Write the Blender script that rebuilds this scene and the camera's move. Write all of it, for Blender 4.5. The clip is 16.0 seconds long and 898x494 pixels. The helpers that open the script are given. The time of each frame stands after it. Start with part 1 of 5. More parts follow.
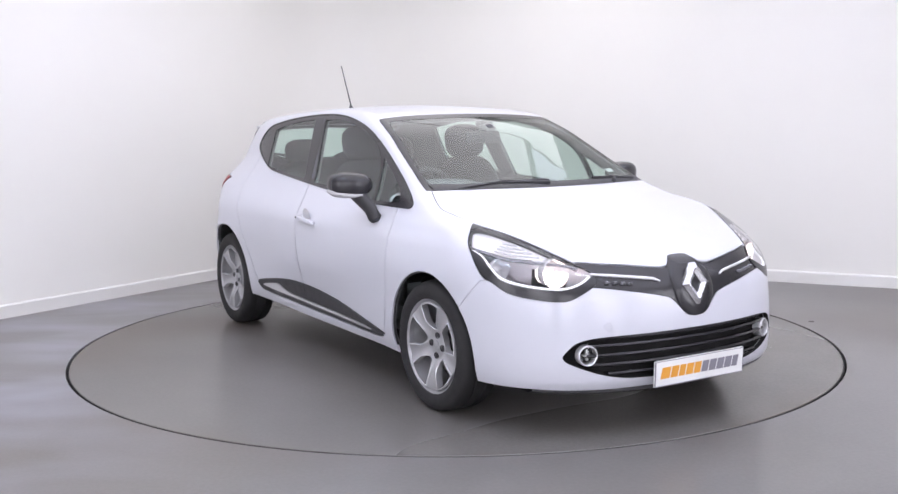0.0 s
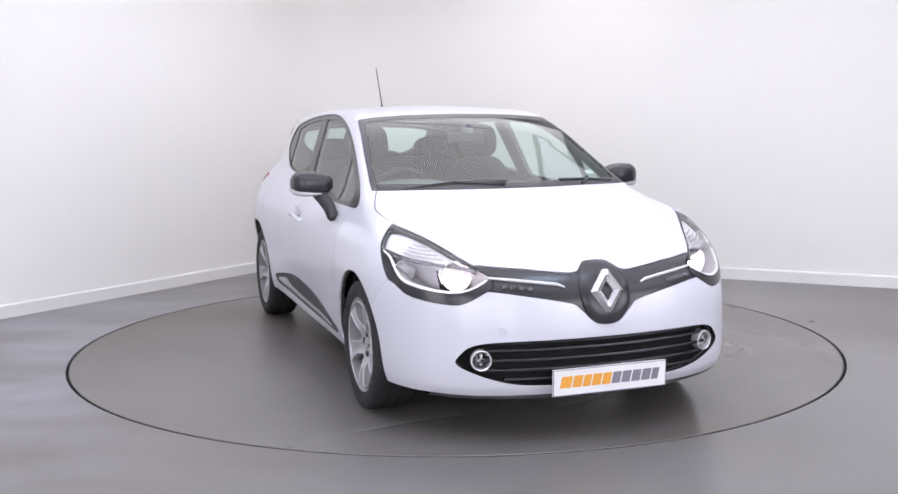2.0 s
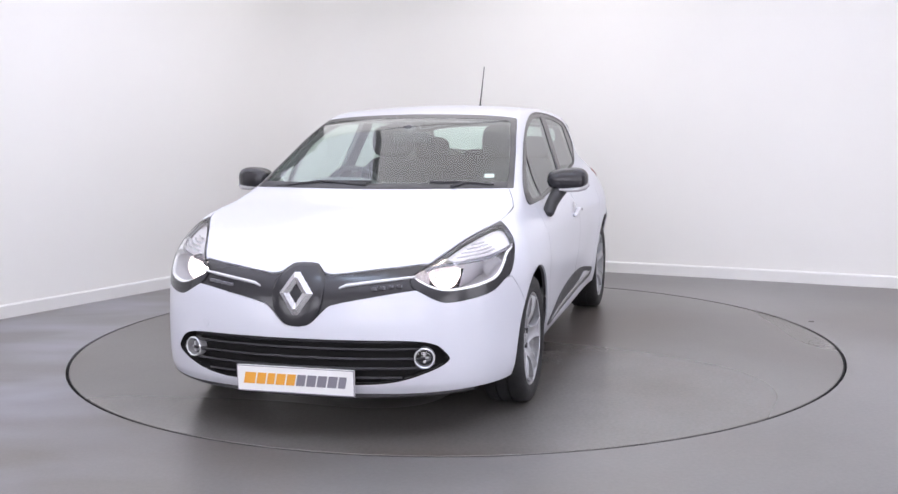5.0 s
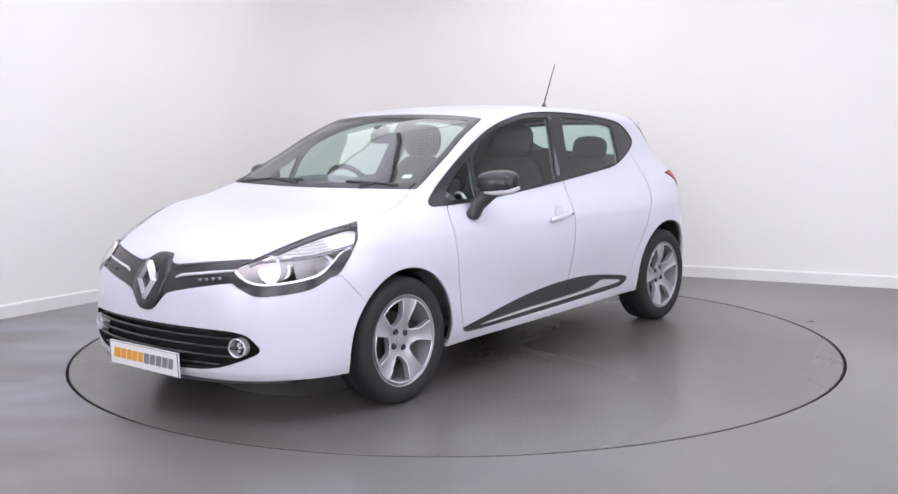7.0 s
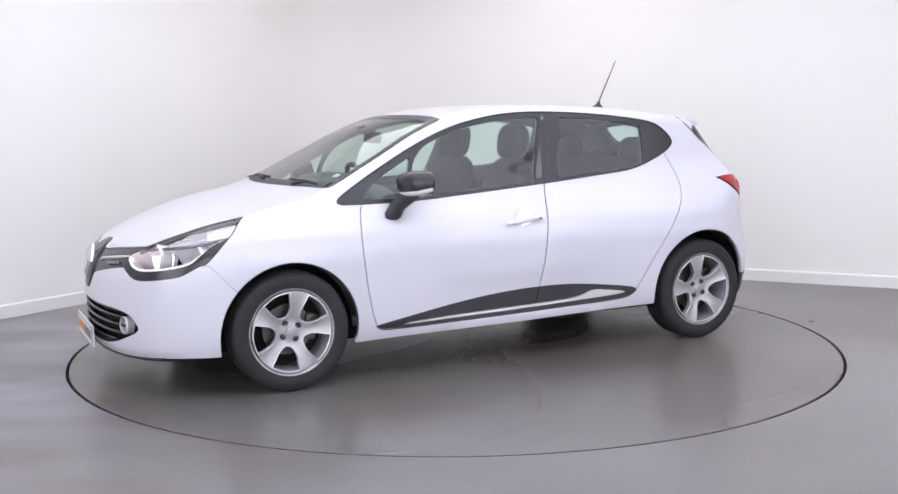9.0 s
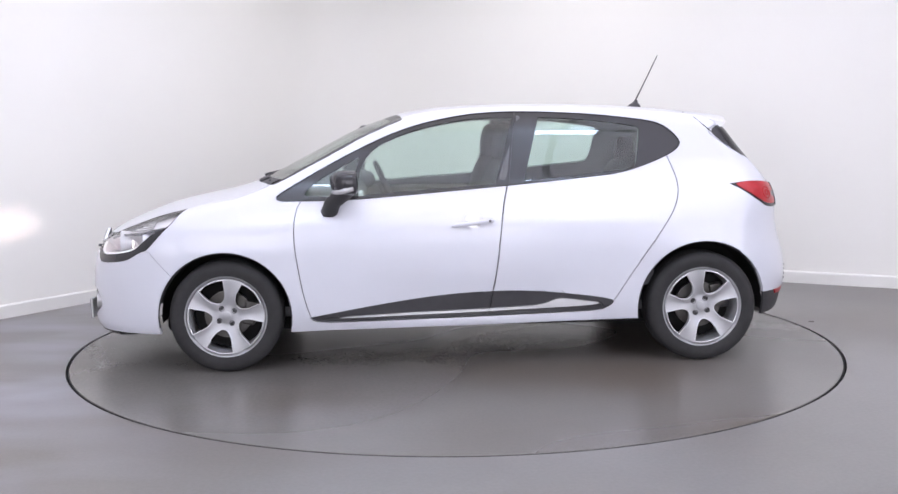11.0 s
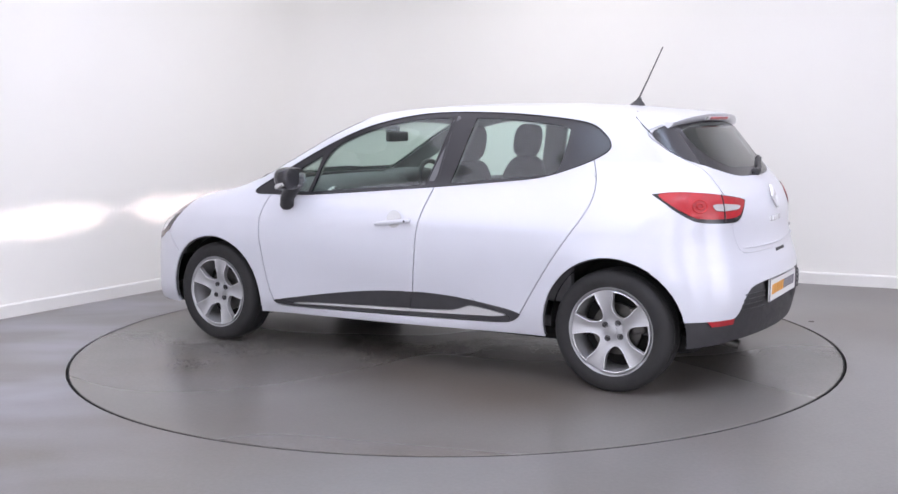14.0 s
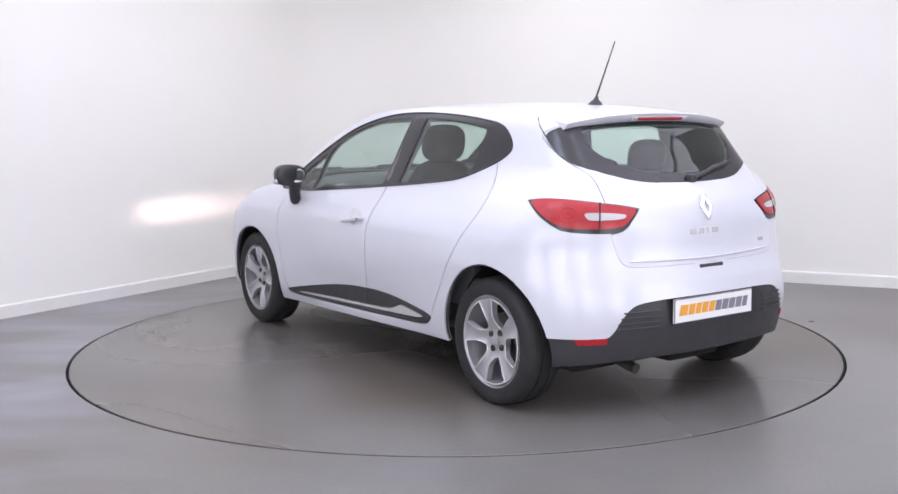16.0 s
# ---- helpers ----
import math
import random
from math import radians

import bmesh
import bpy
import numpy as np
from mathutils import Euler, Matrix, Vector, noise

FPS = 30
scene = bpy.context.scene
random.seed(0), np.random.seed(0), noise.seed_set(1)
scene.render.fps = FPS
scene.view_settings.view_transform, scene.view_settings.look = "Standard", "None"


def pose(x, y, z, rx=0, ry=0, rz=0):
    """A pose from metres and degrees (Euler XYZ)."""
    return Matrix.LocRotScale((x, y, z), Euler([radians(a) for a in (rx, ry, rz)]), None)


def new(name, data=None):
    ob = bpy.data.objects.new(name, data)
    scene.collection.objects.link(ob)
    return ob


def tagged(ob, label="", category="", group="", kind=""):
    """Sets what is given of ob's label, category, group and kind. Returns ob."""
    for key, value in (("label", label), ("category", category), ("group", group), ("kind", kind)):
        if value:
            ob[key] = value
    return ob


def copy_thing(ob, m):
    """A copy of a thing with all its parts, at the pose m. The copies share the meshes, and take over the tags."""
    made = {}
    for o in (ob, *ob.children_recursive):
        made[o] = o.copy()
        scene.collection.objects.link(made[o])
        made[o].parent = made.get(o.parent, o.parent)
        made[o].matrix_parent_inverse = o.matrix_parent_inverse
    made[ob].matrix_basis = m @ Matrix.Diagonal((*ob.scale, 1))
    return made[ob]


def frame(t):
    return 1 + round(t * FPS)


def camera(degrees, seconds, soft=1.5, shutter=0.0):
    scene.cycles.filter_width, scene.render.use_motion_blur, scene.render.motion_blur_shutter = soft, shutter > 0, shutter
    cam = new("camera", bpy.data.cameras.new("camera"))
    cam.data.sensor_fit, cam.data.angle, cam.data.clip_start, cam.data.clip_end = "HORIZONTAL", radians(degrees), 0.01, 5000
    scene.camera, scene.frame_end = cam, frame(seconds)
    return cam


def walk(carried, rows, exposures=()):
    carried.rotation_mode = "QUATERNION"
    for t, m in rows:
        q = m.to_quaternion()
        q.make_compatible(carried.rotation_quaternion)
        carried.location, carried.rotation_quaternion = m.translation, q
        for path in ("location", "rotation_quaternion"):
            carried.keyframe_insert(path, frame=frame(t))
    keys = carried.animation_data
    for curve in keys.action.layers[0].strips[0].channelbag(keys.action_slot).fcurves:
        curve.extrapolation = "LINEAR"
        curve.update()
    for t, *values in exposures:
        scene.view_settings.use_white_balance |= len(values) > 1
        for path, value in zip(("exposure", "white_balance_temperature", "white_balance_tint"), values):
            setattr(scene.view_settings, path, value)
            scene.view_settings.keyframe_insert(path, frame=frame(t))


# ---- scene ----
# a white hatchback on a slow turntable in a white studio; the turntable's centre is the origin
cam = camera(47.38, 16.0)
EYE = Matrix.Translation((0, -6.186, 1.319)) @ Euler((radians(90 - 6.914), 0, radians(0.294)), "XYZ").to_matrix().to_4x4() @ pose(0, 0, 0, 0, 0, -0.616)
walk(cam, [(0.0, EYE), (16.0, EYE)], exposures=[(0.0, 0.13), (16.0, 0.13)])

# heading of the car on the turntable, degrees
TURN = [(0.0, -57.6), (0.5, -58.3), (1.0, -60.55), (1.5, -64.25), (2.0, -69.7), (2.5, -75.5), (3.0, -81.55), (3.5, -87.4),
        (4.0, -93.4), (4.5, -99.25), (5.0, -105.25), (7.5, -135.0), (8.0, -141.0), (8.5, -146.8), (9.0, -152.8),
        (11.5, -181.9), (12.0, -187.5), (12.5, -193.1), (13.0, -199.0), (13.5, -205.0), (14.0, -211.2), (14.5, -217.0),
        (15.0, -223.2), (15.5, -229.2), (16.0, -235.0)]
CAR_X, CAR_Y = -0.021, -0.108
DISC_R = 2.241
# ---- studio light ----
world = bpy.data.worlds.new("studio")
scene.world = world
world.use_nodes = True
world.node_tree.nodes["Background"].inputs[0].default_value = (0.9, 0.93, 1.0, 1)
world.node_tree.nodes["Background"].inputs[1].default_value = 0.3
PANEL_STRENGTH = 1.47


# ---- materials ----
def mat(name, color, rough=0.5, metal=0.0, **more):
    m = bpy.data.materials.new(name)
    m.use_nodes = True
    b = m.node_tree.nodes["Principled BSDF"]
    b.inputs["Base Color"].default_value = (*color, 1)
    b.inputs["Roughness"].default_value, b.inputs["Metallic"].default_value = rough, metal
    for k, v in more.items():
        b.inputs[k.replace("_", " ")].default_value = v
    return m


def wear(m, scale, dark, light, rough=None, bump=0.0, stretch=(1, 1, 1), detail=6.0, second=None):
    """Noise over a material's colour, roughness and relief."""
    t = m.node_tree
    b, n, l = t.nodes["Principled BSDF"], t.nodes, t.links
    co, mp = n.new("ShaderNodeTexCoord"), n.new("ShaderNodeMapping")
    mp.inputs["Scale"].default_value = stretch
    l.new(co.outputs["Object"], mp.inputs["Vector"])

    def noise_at(s, d):
        t1 = n.new("ShaderNodeTexNoise")
        t1.inputs["Scale"].default_value, t1.inputs["Detail"].default_value, t1.inputs["Roughness"].default_value = s, d, 0.6
        l.new(mp.outputs[0], t1.inputs["Vector"])
        return t1.outputs["Fac"]

    big = noise_at(scale, detail)
    ramp = n.new("ShaderNodeValToRGB")
    ramp.color_ramp.elements[0].position, ramp.color_ramp.elements[1].position = 0.22, 0.78
    ramp.color_ramp.elements[0].color, ramp.color_ramp.elements[1].color = (*dark, 1), (*light, 1)
    l.new(big, ramp.inputs[0])
    color = ramp.outputs[0]
    if second:
        s2, tone, amount = second
        r2 = n.new("ShaderNodeMapRange")
        r2.inputs[1].default_value, r2.inputs[2].default_value, r2.inputs[4].default_value = 0.30, 0.95, amount
        l.new(noise_at(s2, 4), r2.inputs[0])
        mix = n.new("ShaderNodeMixRGB")
        l.new(r2.outputs[0], mix.inputs[0])
        l.new(color, mix.inputs[1])
        mix.inputs[2].default_value = (*tone, 1)
        color = mix.outputs[0]
    l.new(color, b.inputs["Base Color"])
    if rough:
        r = n.new("ShaderNodeMapRange")
        r.inputs[1].default_value, r.inputs[2].default_value = 0.2, 0.8
        r.inputs[3].default_value, r.inputs[4].default_value = rough
        l.new(noise_at(scale * 2.3, detail), r.inputs[0])
        l.new(r.outputs[0], b.inputs["Roughness"])
    if bump:
        bp = n.new("ShaderNodeBump")
        bp.inputs["Strength"].default_value, bp.inputs["Distance"].default_value = bump, 0.004
        l.new(noise_at(scale * 30, 3), bp.inputs["Height"])
        l.new(bp.outputs[0], b.inputs["Normal"])
    return m


def glass(name, tint, gloss=0.085):
    """A thin pane: tinted and clear, with the gloss of glass."""
    m = bpy.data.materials.new(name)
    m.use_nodes = True
    t = m.node_tree
    t.nodes.clear()
    out, mix = t.nodes.new("ShaderNodeOutputMaterial"), t.nodes.new("ShaderNodeMixShader")
    tr, gl, lw = t.nodes.new("ShaderNodeBsdfTransparent"), t.nodes.new("ShaderNodeBsdfGlossy"), t.nodes.new("ShaderNodeLayerWeight")
    power, range_ = t.nodes.new("ShaderNodeMath"), t.nodes.new("ShaderNodeMapRange")
    tr.inputs[0].default_value = (*tint, 1)
    gl.inputs["Roughness"].default_value, lw.inputs[0].default_value = 0.01, 0.5
    power.operation, power.inputs[1].default_value = "POWER", 4.2
    range_.inputs[3].default_value, range_.inputs[4].default_value = gloss, 1.0
    t.links.new(lw.outputs["Facing"], power.inputs[0])
    t.links.new(power.outputs[0], range_.inputs[0])
    t.links.new(range_.outputs[0], mix.inputs[0])
    t.links.new(tr.outputs[0], mix.inputs[1])
    t.links.new(gl.outputs[0], mix.inputs[2])
    t.links.new(mix.outputs[0], out.inputs[0])
    return m


def glow(name, color, strength):
    return mat(name, color, 0.3, Emission_Color=(*color, 1), Emission_Strength=strength)


PAINT = wear(mat("white_car_paint", (0.80, 0.80, 0.83), 0.30, Coat_Weight=0.45, Coat_Roughness=0.10), 1.5, (0.578, 0.582, 0.640), (0.606, 0.610, 0.668))
GLOSS_BLACK = mat("gloss_black_trim", (0.024, 0.023, 0.027), 0.24)
PLASTIC = wear(mat("black_plastic", (0.035, 0.035, 0.038), 0.5), 14, (0.032, 0.031, 0.035), (0.044, 0.043, 0.047), (0.45, 0.6), 0.08)
INNER = mat("grey_inner_panel", (0.20, 0.20, 0.205), 0.85)
LINING = wear(mat("grey_lining", (0.09, 0.09, 0.095), 0.85), 20, (0.11, 0.11, 0.118), (0.15, 0.15, 0.16), None, 0.03)
FABRIC = wear(mat("seat_fabric", (0.045, 0.045, 0.05), 0.9), 22, (0.022, 0.022, 0.026), (0.038, 0.038, 0.044), None, 0.05)
RUBBER = wear(mat("tyre_rubber", (0.018, 0.018, 0.02), 0.7, Specular_IOR_Level=0.3), 9, (0.020, 0.0195, 0.021), (0.032, 0.031, 0.032), (0.6, 0.8), 0.1)
ALLOY = wear(mat("silver_alloy", (0.62, 0.62, 0.64), 0.34, 0.35), 6, (0.36, 0.36, 0.375), (0.42, 0.42, 0.435), (0.3, 0.42))
STEEL = wear(mat("brake_steel", (0.35, 0.34, 0.33), 0.45, 0.9), 12, (0.07, 0.065, 0.06), (0.16, 0.155, 0.15))
ALLOY_HIGHLIGHT = mat("edge_highlight_alloy", (0.74, 0.74, 0.76), 0.25, 0.4)
CHROME_SOFT = mat("satin_chrome", (0.70, 0.70, 0.72), 0.25, 0.35)
SILVER = mat("silvered_reflector", (0.66, 0.66, 0.68), 0.3, 0.4)
BADGE_CHROME = mat("polished_badge", (0.66, 0.66, 0.68), 0.16, 0.9)
TRAY = mat("pale_silver_tray", (0.80, 0.78, 0.79), 0.3, 0.15)
DARK_CHROME = mat("smoked_chrome", (0.20, 0.20, 0.22), 0.25, 0.7)
LAMP_TRIM = mat("lamp_inner_trim", (0.66, 0.64, 0.66), 0.28, 0.3)
CLEAR_LENS = mat("clear_lens", (0.50, 0.49, 0.50), 0.18, 0.2)
RED_LENS_PALE = mat("pale_red_lens", (0.50, 0.040, 0.045), 0.25)
RED_LENS = wear(mat("red_lens", (0.36, 0.010, 0.016), 0.28), 25, (0.30, 0.008, 0.014), (0.44, 0.016, 0.026))
PLATE_WHITE = mat("plate_white", (0.80, 0.80, 0.80), 0.35)
INK_ORANGE, INK_GREY = mat("orange_ink", (0.78, 0.36, 0.05), 0.4), mat("grey_ink", (0.22, 0.21, 0.25), 0.4)
GLASS, GLASS_DARK = glass("window_glass", (0.80, 0.92, 0.87)), glass("tinted_glass", (0.77, 0.90, 0.85))
COVER = glass("lamp_cover_plastic", (0.97, 0.97, 0.98), 0.05)
MIRROR = mat("mirror_glass", (0.9, 0.9, 0.92), 0.02, 1.0)
DRL = mat("white_light_guide", (0.82, 0.82, 0.84), 0.2, Emission_Color=(1, 0.98, 0.97, 1), Emission_Strength=0.25)
BEAM_GLOW = glow("lit_lamp_lens", (1.0, 0.84, 0.78), 7.0)
BEAM = glow("filament_light", (1.0, 0.74, 0.70), 27000.0)
WALL = wear(mat("matt_white_wall", (0.80, 0.785, 0.765), 0.75), 0.7, (0.825, 0.810, 0.780), (0.85, 0.836, 0.806), (0.6, 0.85), 0.05, detail=4)
SKIRTING_PAINT = wear(mat("white_skirting", (0.80, 0.79, 0.77), 0.45), 3, (0.76, 0.75, 0.73), (0.82, 0.81, 0.79))
def floor_paint(m, low, high, stain, stain_at, rough):
    """Rolled floor paint: broad soft tones, dried brown stains, fine grain, and a sheen that varies slowly."""
    t = m.node_tree
    n, l, b = t.nodes, t.links, t.nodes["Principled BSDF"]
    co = n.new("ShaderNodeTexCoord")

    def noise_at(scale, detail, distort=0.0, shift=(0, 0, 0)):
        mp, tx = n.new("ShaderNodeMapping"), n.new("ShaderNodeTexNoise")
        mp.inputs["Location"].default_value = shift
        tx.inputs["Scale"].default_value, tx.inputs["Detail"].default_value = scale, detail
        tx.inputs["Roughness"].default_value, tx.inputs["Distortion"].default_value = 0.55, distort
        l.new(co.outputs["Object"], mp.inputs["Vector"])
        l.new(mp.outputs[0], tx.inputs["Vector"])
        return tx.outputs["Fac"]

    def spread(value, a, b_, c, d):
        r = n.new("ShaderNodeMapRange")
        r.interpolation_type = "SMOOTHSTEP"
        for k, v in enumerate((a, b_, c, d)):
            r.inputs[k + 1].default_value = v
        l.new(value, r.inputs[0])
        return r.outputs[0]

    def blend(kind, amount, first, second):
        x = n.new("ShaderNodeMixRGB")
        x.blend_type = kind
        for k, v in enumerate((amount, first, second)):
            if isinstance(v, (int, float)):
                x.inputs[k].default_value = v
            elif isinstance(v, tuple):
                x.inputs[k].default_value = (*v, 1)
            else:
                l.new(v, x.inputs[k])
        return x.outputs[0]

    tone = blend("MIX", spread(noise_at(0.55, 0.6), 0.25, 0.75, 0.0, 1.0), low, high)
    tone = blend("MIX", spread(noise_at(0.6, 1.0, 0.0, (7, 3, 1)), stain_at - 0.1, stain_at + 0.25, 0.0, 0.8), tone, stain)
    grain = spread(noise_at(55.0, 3.0), 0.25, 0.75, 0.93, 1.06)
    mottle = spread(noise_at(5.0, 2.0), 0.25, 0.75, 0.97, 1.03)
    tone = blend("MULTIPLY", 1.0, blend("MULTIPLY", 1.0, tone, grain), mottle)
    l.new(tone, b.inputs["Base Color"])
    l.new(spread(noise_at(0.6, 0.5, 0.0, (2, 9, 4)), 0.25, 0.75, *rough), b.inputs["Roughness"])
    bump = n.new("ShaderNodeBump")
    bump.inputs["Strength"].default_value, bump.inputs["Distance"].default_value = 0.10, 0.0008
    l.new(noise_at(38.0, 2.0), bump.inputs["Height"])
    l.new(bump.outputs[0], b.inputs["Normal"])
    return m


FLOOR = floor_paint(mat("grey_floor_paint", (0.16, 0.15, 0.15), 0.3), (0.154, 0.146, 0.143), (0.194, 0.185, 0.181), (0.128, 0.110, 0.097), 0.50, (0.27, 0.36))
DISC = floor_paint(mat("turntable_paint", (0.13, 0.12, 0.12), 0.3), (0.126, 0.118, 0.112), (0.166, 0.157, 0.149), (0.094, 0.071, 0.055), 0.46, (0.24, 0.33))
HEADLINING = mat("pale_headlining", (0.42, 0.41, 0.39), 0.9)


def sheen_streaks(m):
    """Bluish sheen put into the colour: pale patches on one part of the floor."""
    t = m.node_tree
    n, l, b = t.nodes, t.links, t.nodes["Principled BSDF"]
    co, mp, sep = n.new("ShaderNodeTexCoord"), n.new("ShaderNodeMapping"), n.new("ShaderNodeSeparateXYZ")
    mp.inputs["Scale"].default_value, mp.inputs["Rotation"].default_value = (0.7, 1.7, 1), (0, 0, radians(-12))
    l.new(co.outputs["Object"], mp.inputs["Vector"])
    l.new(co.outputs["Object"], sep.inputs[0])
    tex = n.new("ShaderNodeTexNoise")
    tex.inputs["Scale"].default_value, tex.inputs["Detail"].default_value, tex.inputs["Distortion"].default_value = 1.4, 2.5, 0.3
    l.new(mp.outputs[0], tex.inputs["Vector"])
    a, c, mul, mix = n.new("ShaderNodeMapRange"), n.new("ShaderNodeMapRange"), n.new("ShaderNodeMath"), n.new("ShaderNodeMixRGB")
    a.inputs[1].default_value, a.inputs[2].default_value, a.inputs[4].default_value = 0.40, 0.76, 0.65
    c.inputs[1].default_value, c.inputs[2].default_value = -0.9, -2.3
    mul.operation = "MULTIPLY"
    l.new(tex.outputs["Fac"], a.inputs[0])
    l.new(sep.outputs[0], c.inputs[0])
    l.new(a.outputs[0], mul.inputs[0])
    l.new(c.outputs[0], mul.inputs[1])
    old = b.inputs["Base Color"].links[0].from_socket
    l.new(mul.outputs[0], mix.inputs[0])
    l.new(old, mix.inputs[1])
    # pale blue tone of the painted-in sheen
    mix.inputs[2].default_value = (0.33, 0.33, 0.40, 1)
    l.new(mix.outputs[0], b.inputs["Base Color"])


sheen_streaks(FLOOR)
PIT = mat("dark_joint", (0.018, 0.0175, 0.018), 0.9, Specular_IOR_Level=0.2)
CEILING = mat("white_ceiling", (0.80, 0.80, 0.80), 0.8)
LIGHT_WARM, LIGHT_COOL = glow("warm_light_panel", (0.97, 0.955, 0.98), PANEL_STRENGTH), glow("cool_light_panel", (0.88, 0.88, 1.0), PANEL_STRENGTH)
# glow of the added fill softboxes out of view
LIGHT_FILL = glow("fill_light_panel", (0.93, 0.92, 1.0), 4.2)
LIGHT_SPOT = glow("blue_white_spot", (0.62, 0.76, 1.0), 22.0)
# ---- the body's form: x forward, y to the left, z up, origin on the ground midway between the axles ----
def curve(table):
    """A smooth monotone curve through the pairs of a table."""
    xs, ys = np.array(sorted(table)).T
    h, d = np.diff(xs), np.diff(ys) / np.diff(xs)
    m = np.empty(len(xs))
    m[0], m[-1] = d[0], d[-1]
    for i in range(1, len(xs) - 1):
        if d[i - 1] * d[i] <= 0:
            m[i] = 0
        else:
            w1, w2 = 2 * h[i] + h[i - 1], h[i] + 2 * h[i - 1]
            m[i] = (w1 + w2) / (w1 / d[i - 1] + w2 / d[i])

    def value(x):
        x = np.clip(x, xs[0] - 0.5, xs[-1] + 0.5)
        i = np.clip(np.searchsorted(xs, x) - 1, 0, len(xs) - 2)
        t = (x - xs[i]) / h[i]
        inner = (2 * t**3 - 3 * t**2 + 1) * ys[i] + (t**3 - 2 * t**2 + t) * h[i] * m[i] + (3 * t**2 - 2 * t**3) * ys[i + 1] + (t**3 - t**2) * h[i] * m[i + 1]
        return np.where(t < 0, ys[0] + (x - xs[0]) * m[0], np.where(t > 1, ys[-1] + (x - xs[-1]) * m[-1], inner))
    return value


TOP = curve([(2.25, 0.56), (2.14, 0.668), (2.04, 0.732), (1.86, 0.808), (1.70, 0.866), (1.51, 0.910), (1.36, 0.940), (1.28, 0.962), (1.158, 1.006),
             (0.977, 1.096), (0.795, 1.190), (0.615, 1.281), (0.45, 1.343), (0.30, 1.385), (0.07, 1.415), (-0.30, 1.428), (-0.60, 1.426),
             (-1.09, 1.405), (-1.31, 1.383), (-1.56, 1.354), (-1.70, 1.332)])
SWEEP = curve([(2.2, 0.10), (1.7, 0.20), (1.4, 0.15), (1.2, 0.28), (0.5, 0.28), (0.2, 0.14), (-0.2, 0.0), (-2.0, 0.0)])
CROWN = curve([(2.2, 0.10), (1.8, 0.055), (1.5, 0.035), (1.1, 0.0), (0.4, 0.035), (0.0, 0.08), (-1.0, 0.11), (-1.7, 0.096)])
NOSE = curve([(0.10, 2.03), (0.19, 2.10), (0.25, 2.135), (0.33, 2.142), (0.45, 2.138), (0.55, 2.128), (0.64, 2.112), (0.70, 2.088), (0.76, 2.03), (0.9, 1.805)])
TAIL = curve([(0.10, -1.74), (0.20, -1.87), (0.30, -1.912), (0.45, -1.935), (0.58, -1.918), (0.66, -1.892), (0.75, -1.874), (0.85, -1.868), (0.93, -1.845),
              (1.02, -1.780), (1.12, -1.69), (1.22, -1.608), (1.31, -1.545), (1.45, -1.42)])
SIDE = curve([(0.10, 0.74), (0.20, 0.790), (0.27, 0.818), (0.35, 0.832), (0.45, 0.838), (0.55, 0.843), (0.66, 0.849), (0.76, 0.842), (0.84, 0.810),
              (0.90, 0.772), (0.94, 0.748), (1.00, 0.716), (1.10, 0.678), (1.20, 0.642), (1.30, 0.605), (1.38, 0.567), (1.50, 0.50)])
AXLE_F, AXLE_R, WHEEL_Z = 1.2945, -1.2945, 0.300


def smax(a, b, k):
    h = np.maximum(k - np.abs(a - b), 0) / k
    return np.maximum(a, b) + h * h * k * 0.25


def step(v, a, b):
    t = np.clip((v - a) / (b - a), 0, 1)
    return t * t * (3 - 2 * t)


def width(x, z):
    w = SIDE(z)
    low = 1 - step(z, 0.62, 0.88)
    for a in (AXLE_F, AXLE_R):
        w = w + 0.018 * np.exp(-((x - a) / 0.44) ** 4) * low
    w = w - 0.020 * np.exp(-((x + 0.02) / 0.62) ** 4) * (1 - step(z, 0.36, 0.56)) * step(z, 0.22, 0.32)
    high = step(z, 0.93, 1.12)
    w = w * (1 - 0.08 * high * np.clip((-x - 0.3) / 1.2, 0, 1.3) ** 4)
    w = w + 0.018 * (1 - high) * step(z, 0.7, 0.9) * step(-x, 0.6, 1.3)
    return w


def body(x, y, z):
    """Below zero inside the body."""
    q = np.abs(y)
    y2 = q * q
    top = z - (TOP(x + SWEEP(x) * y2) - CROWN(x) * y2)
    side = q - width(x, z)
    front = x - (NOSE(z) - 0.27 * y2 - 0.705 * y2**3)
    rear = TAIL(z) + 0.202 * y2 + 0.614 * y2**3 - x
    return smax(smax(side, top * 0.9, 0.05), smax(front * 0.9, rear * 0.9, 0.05), 0.10)


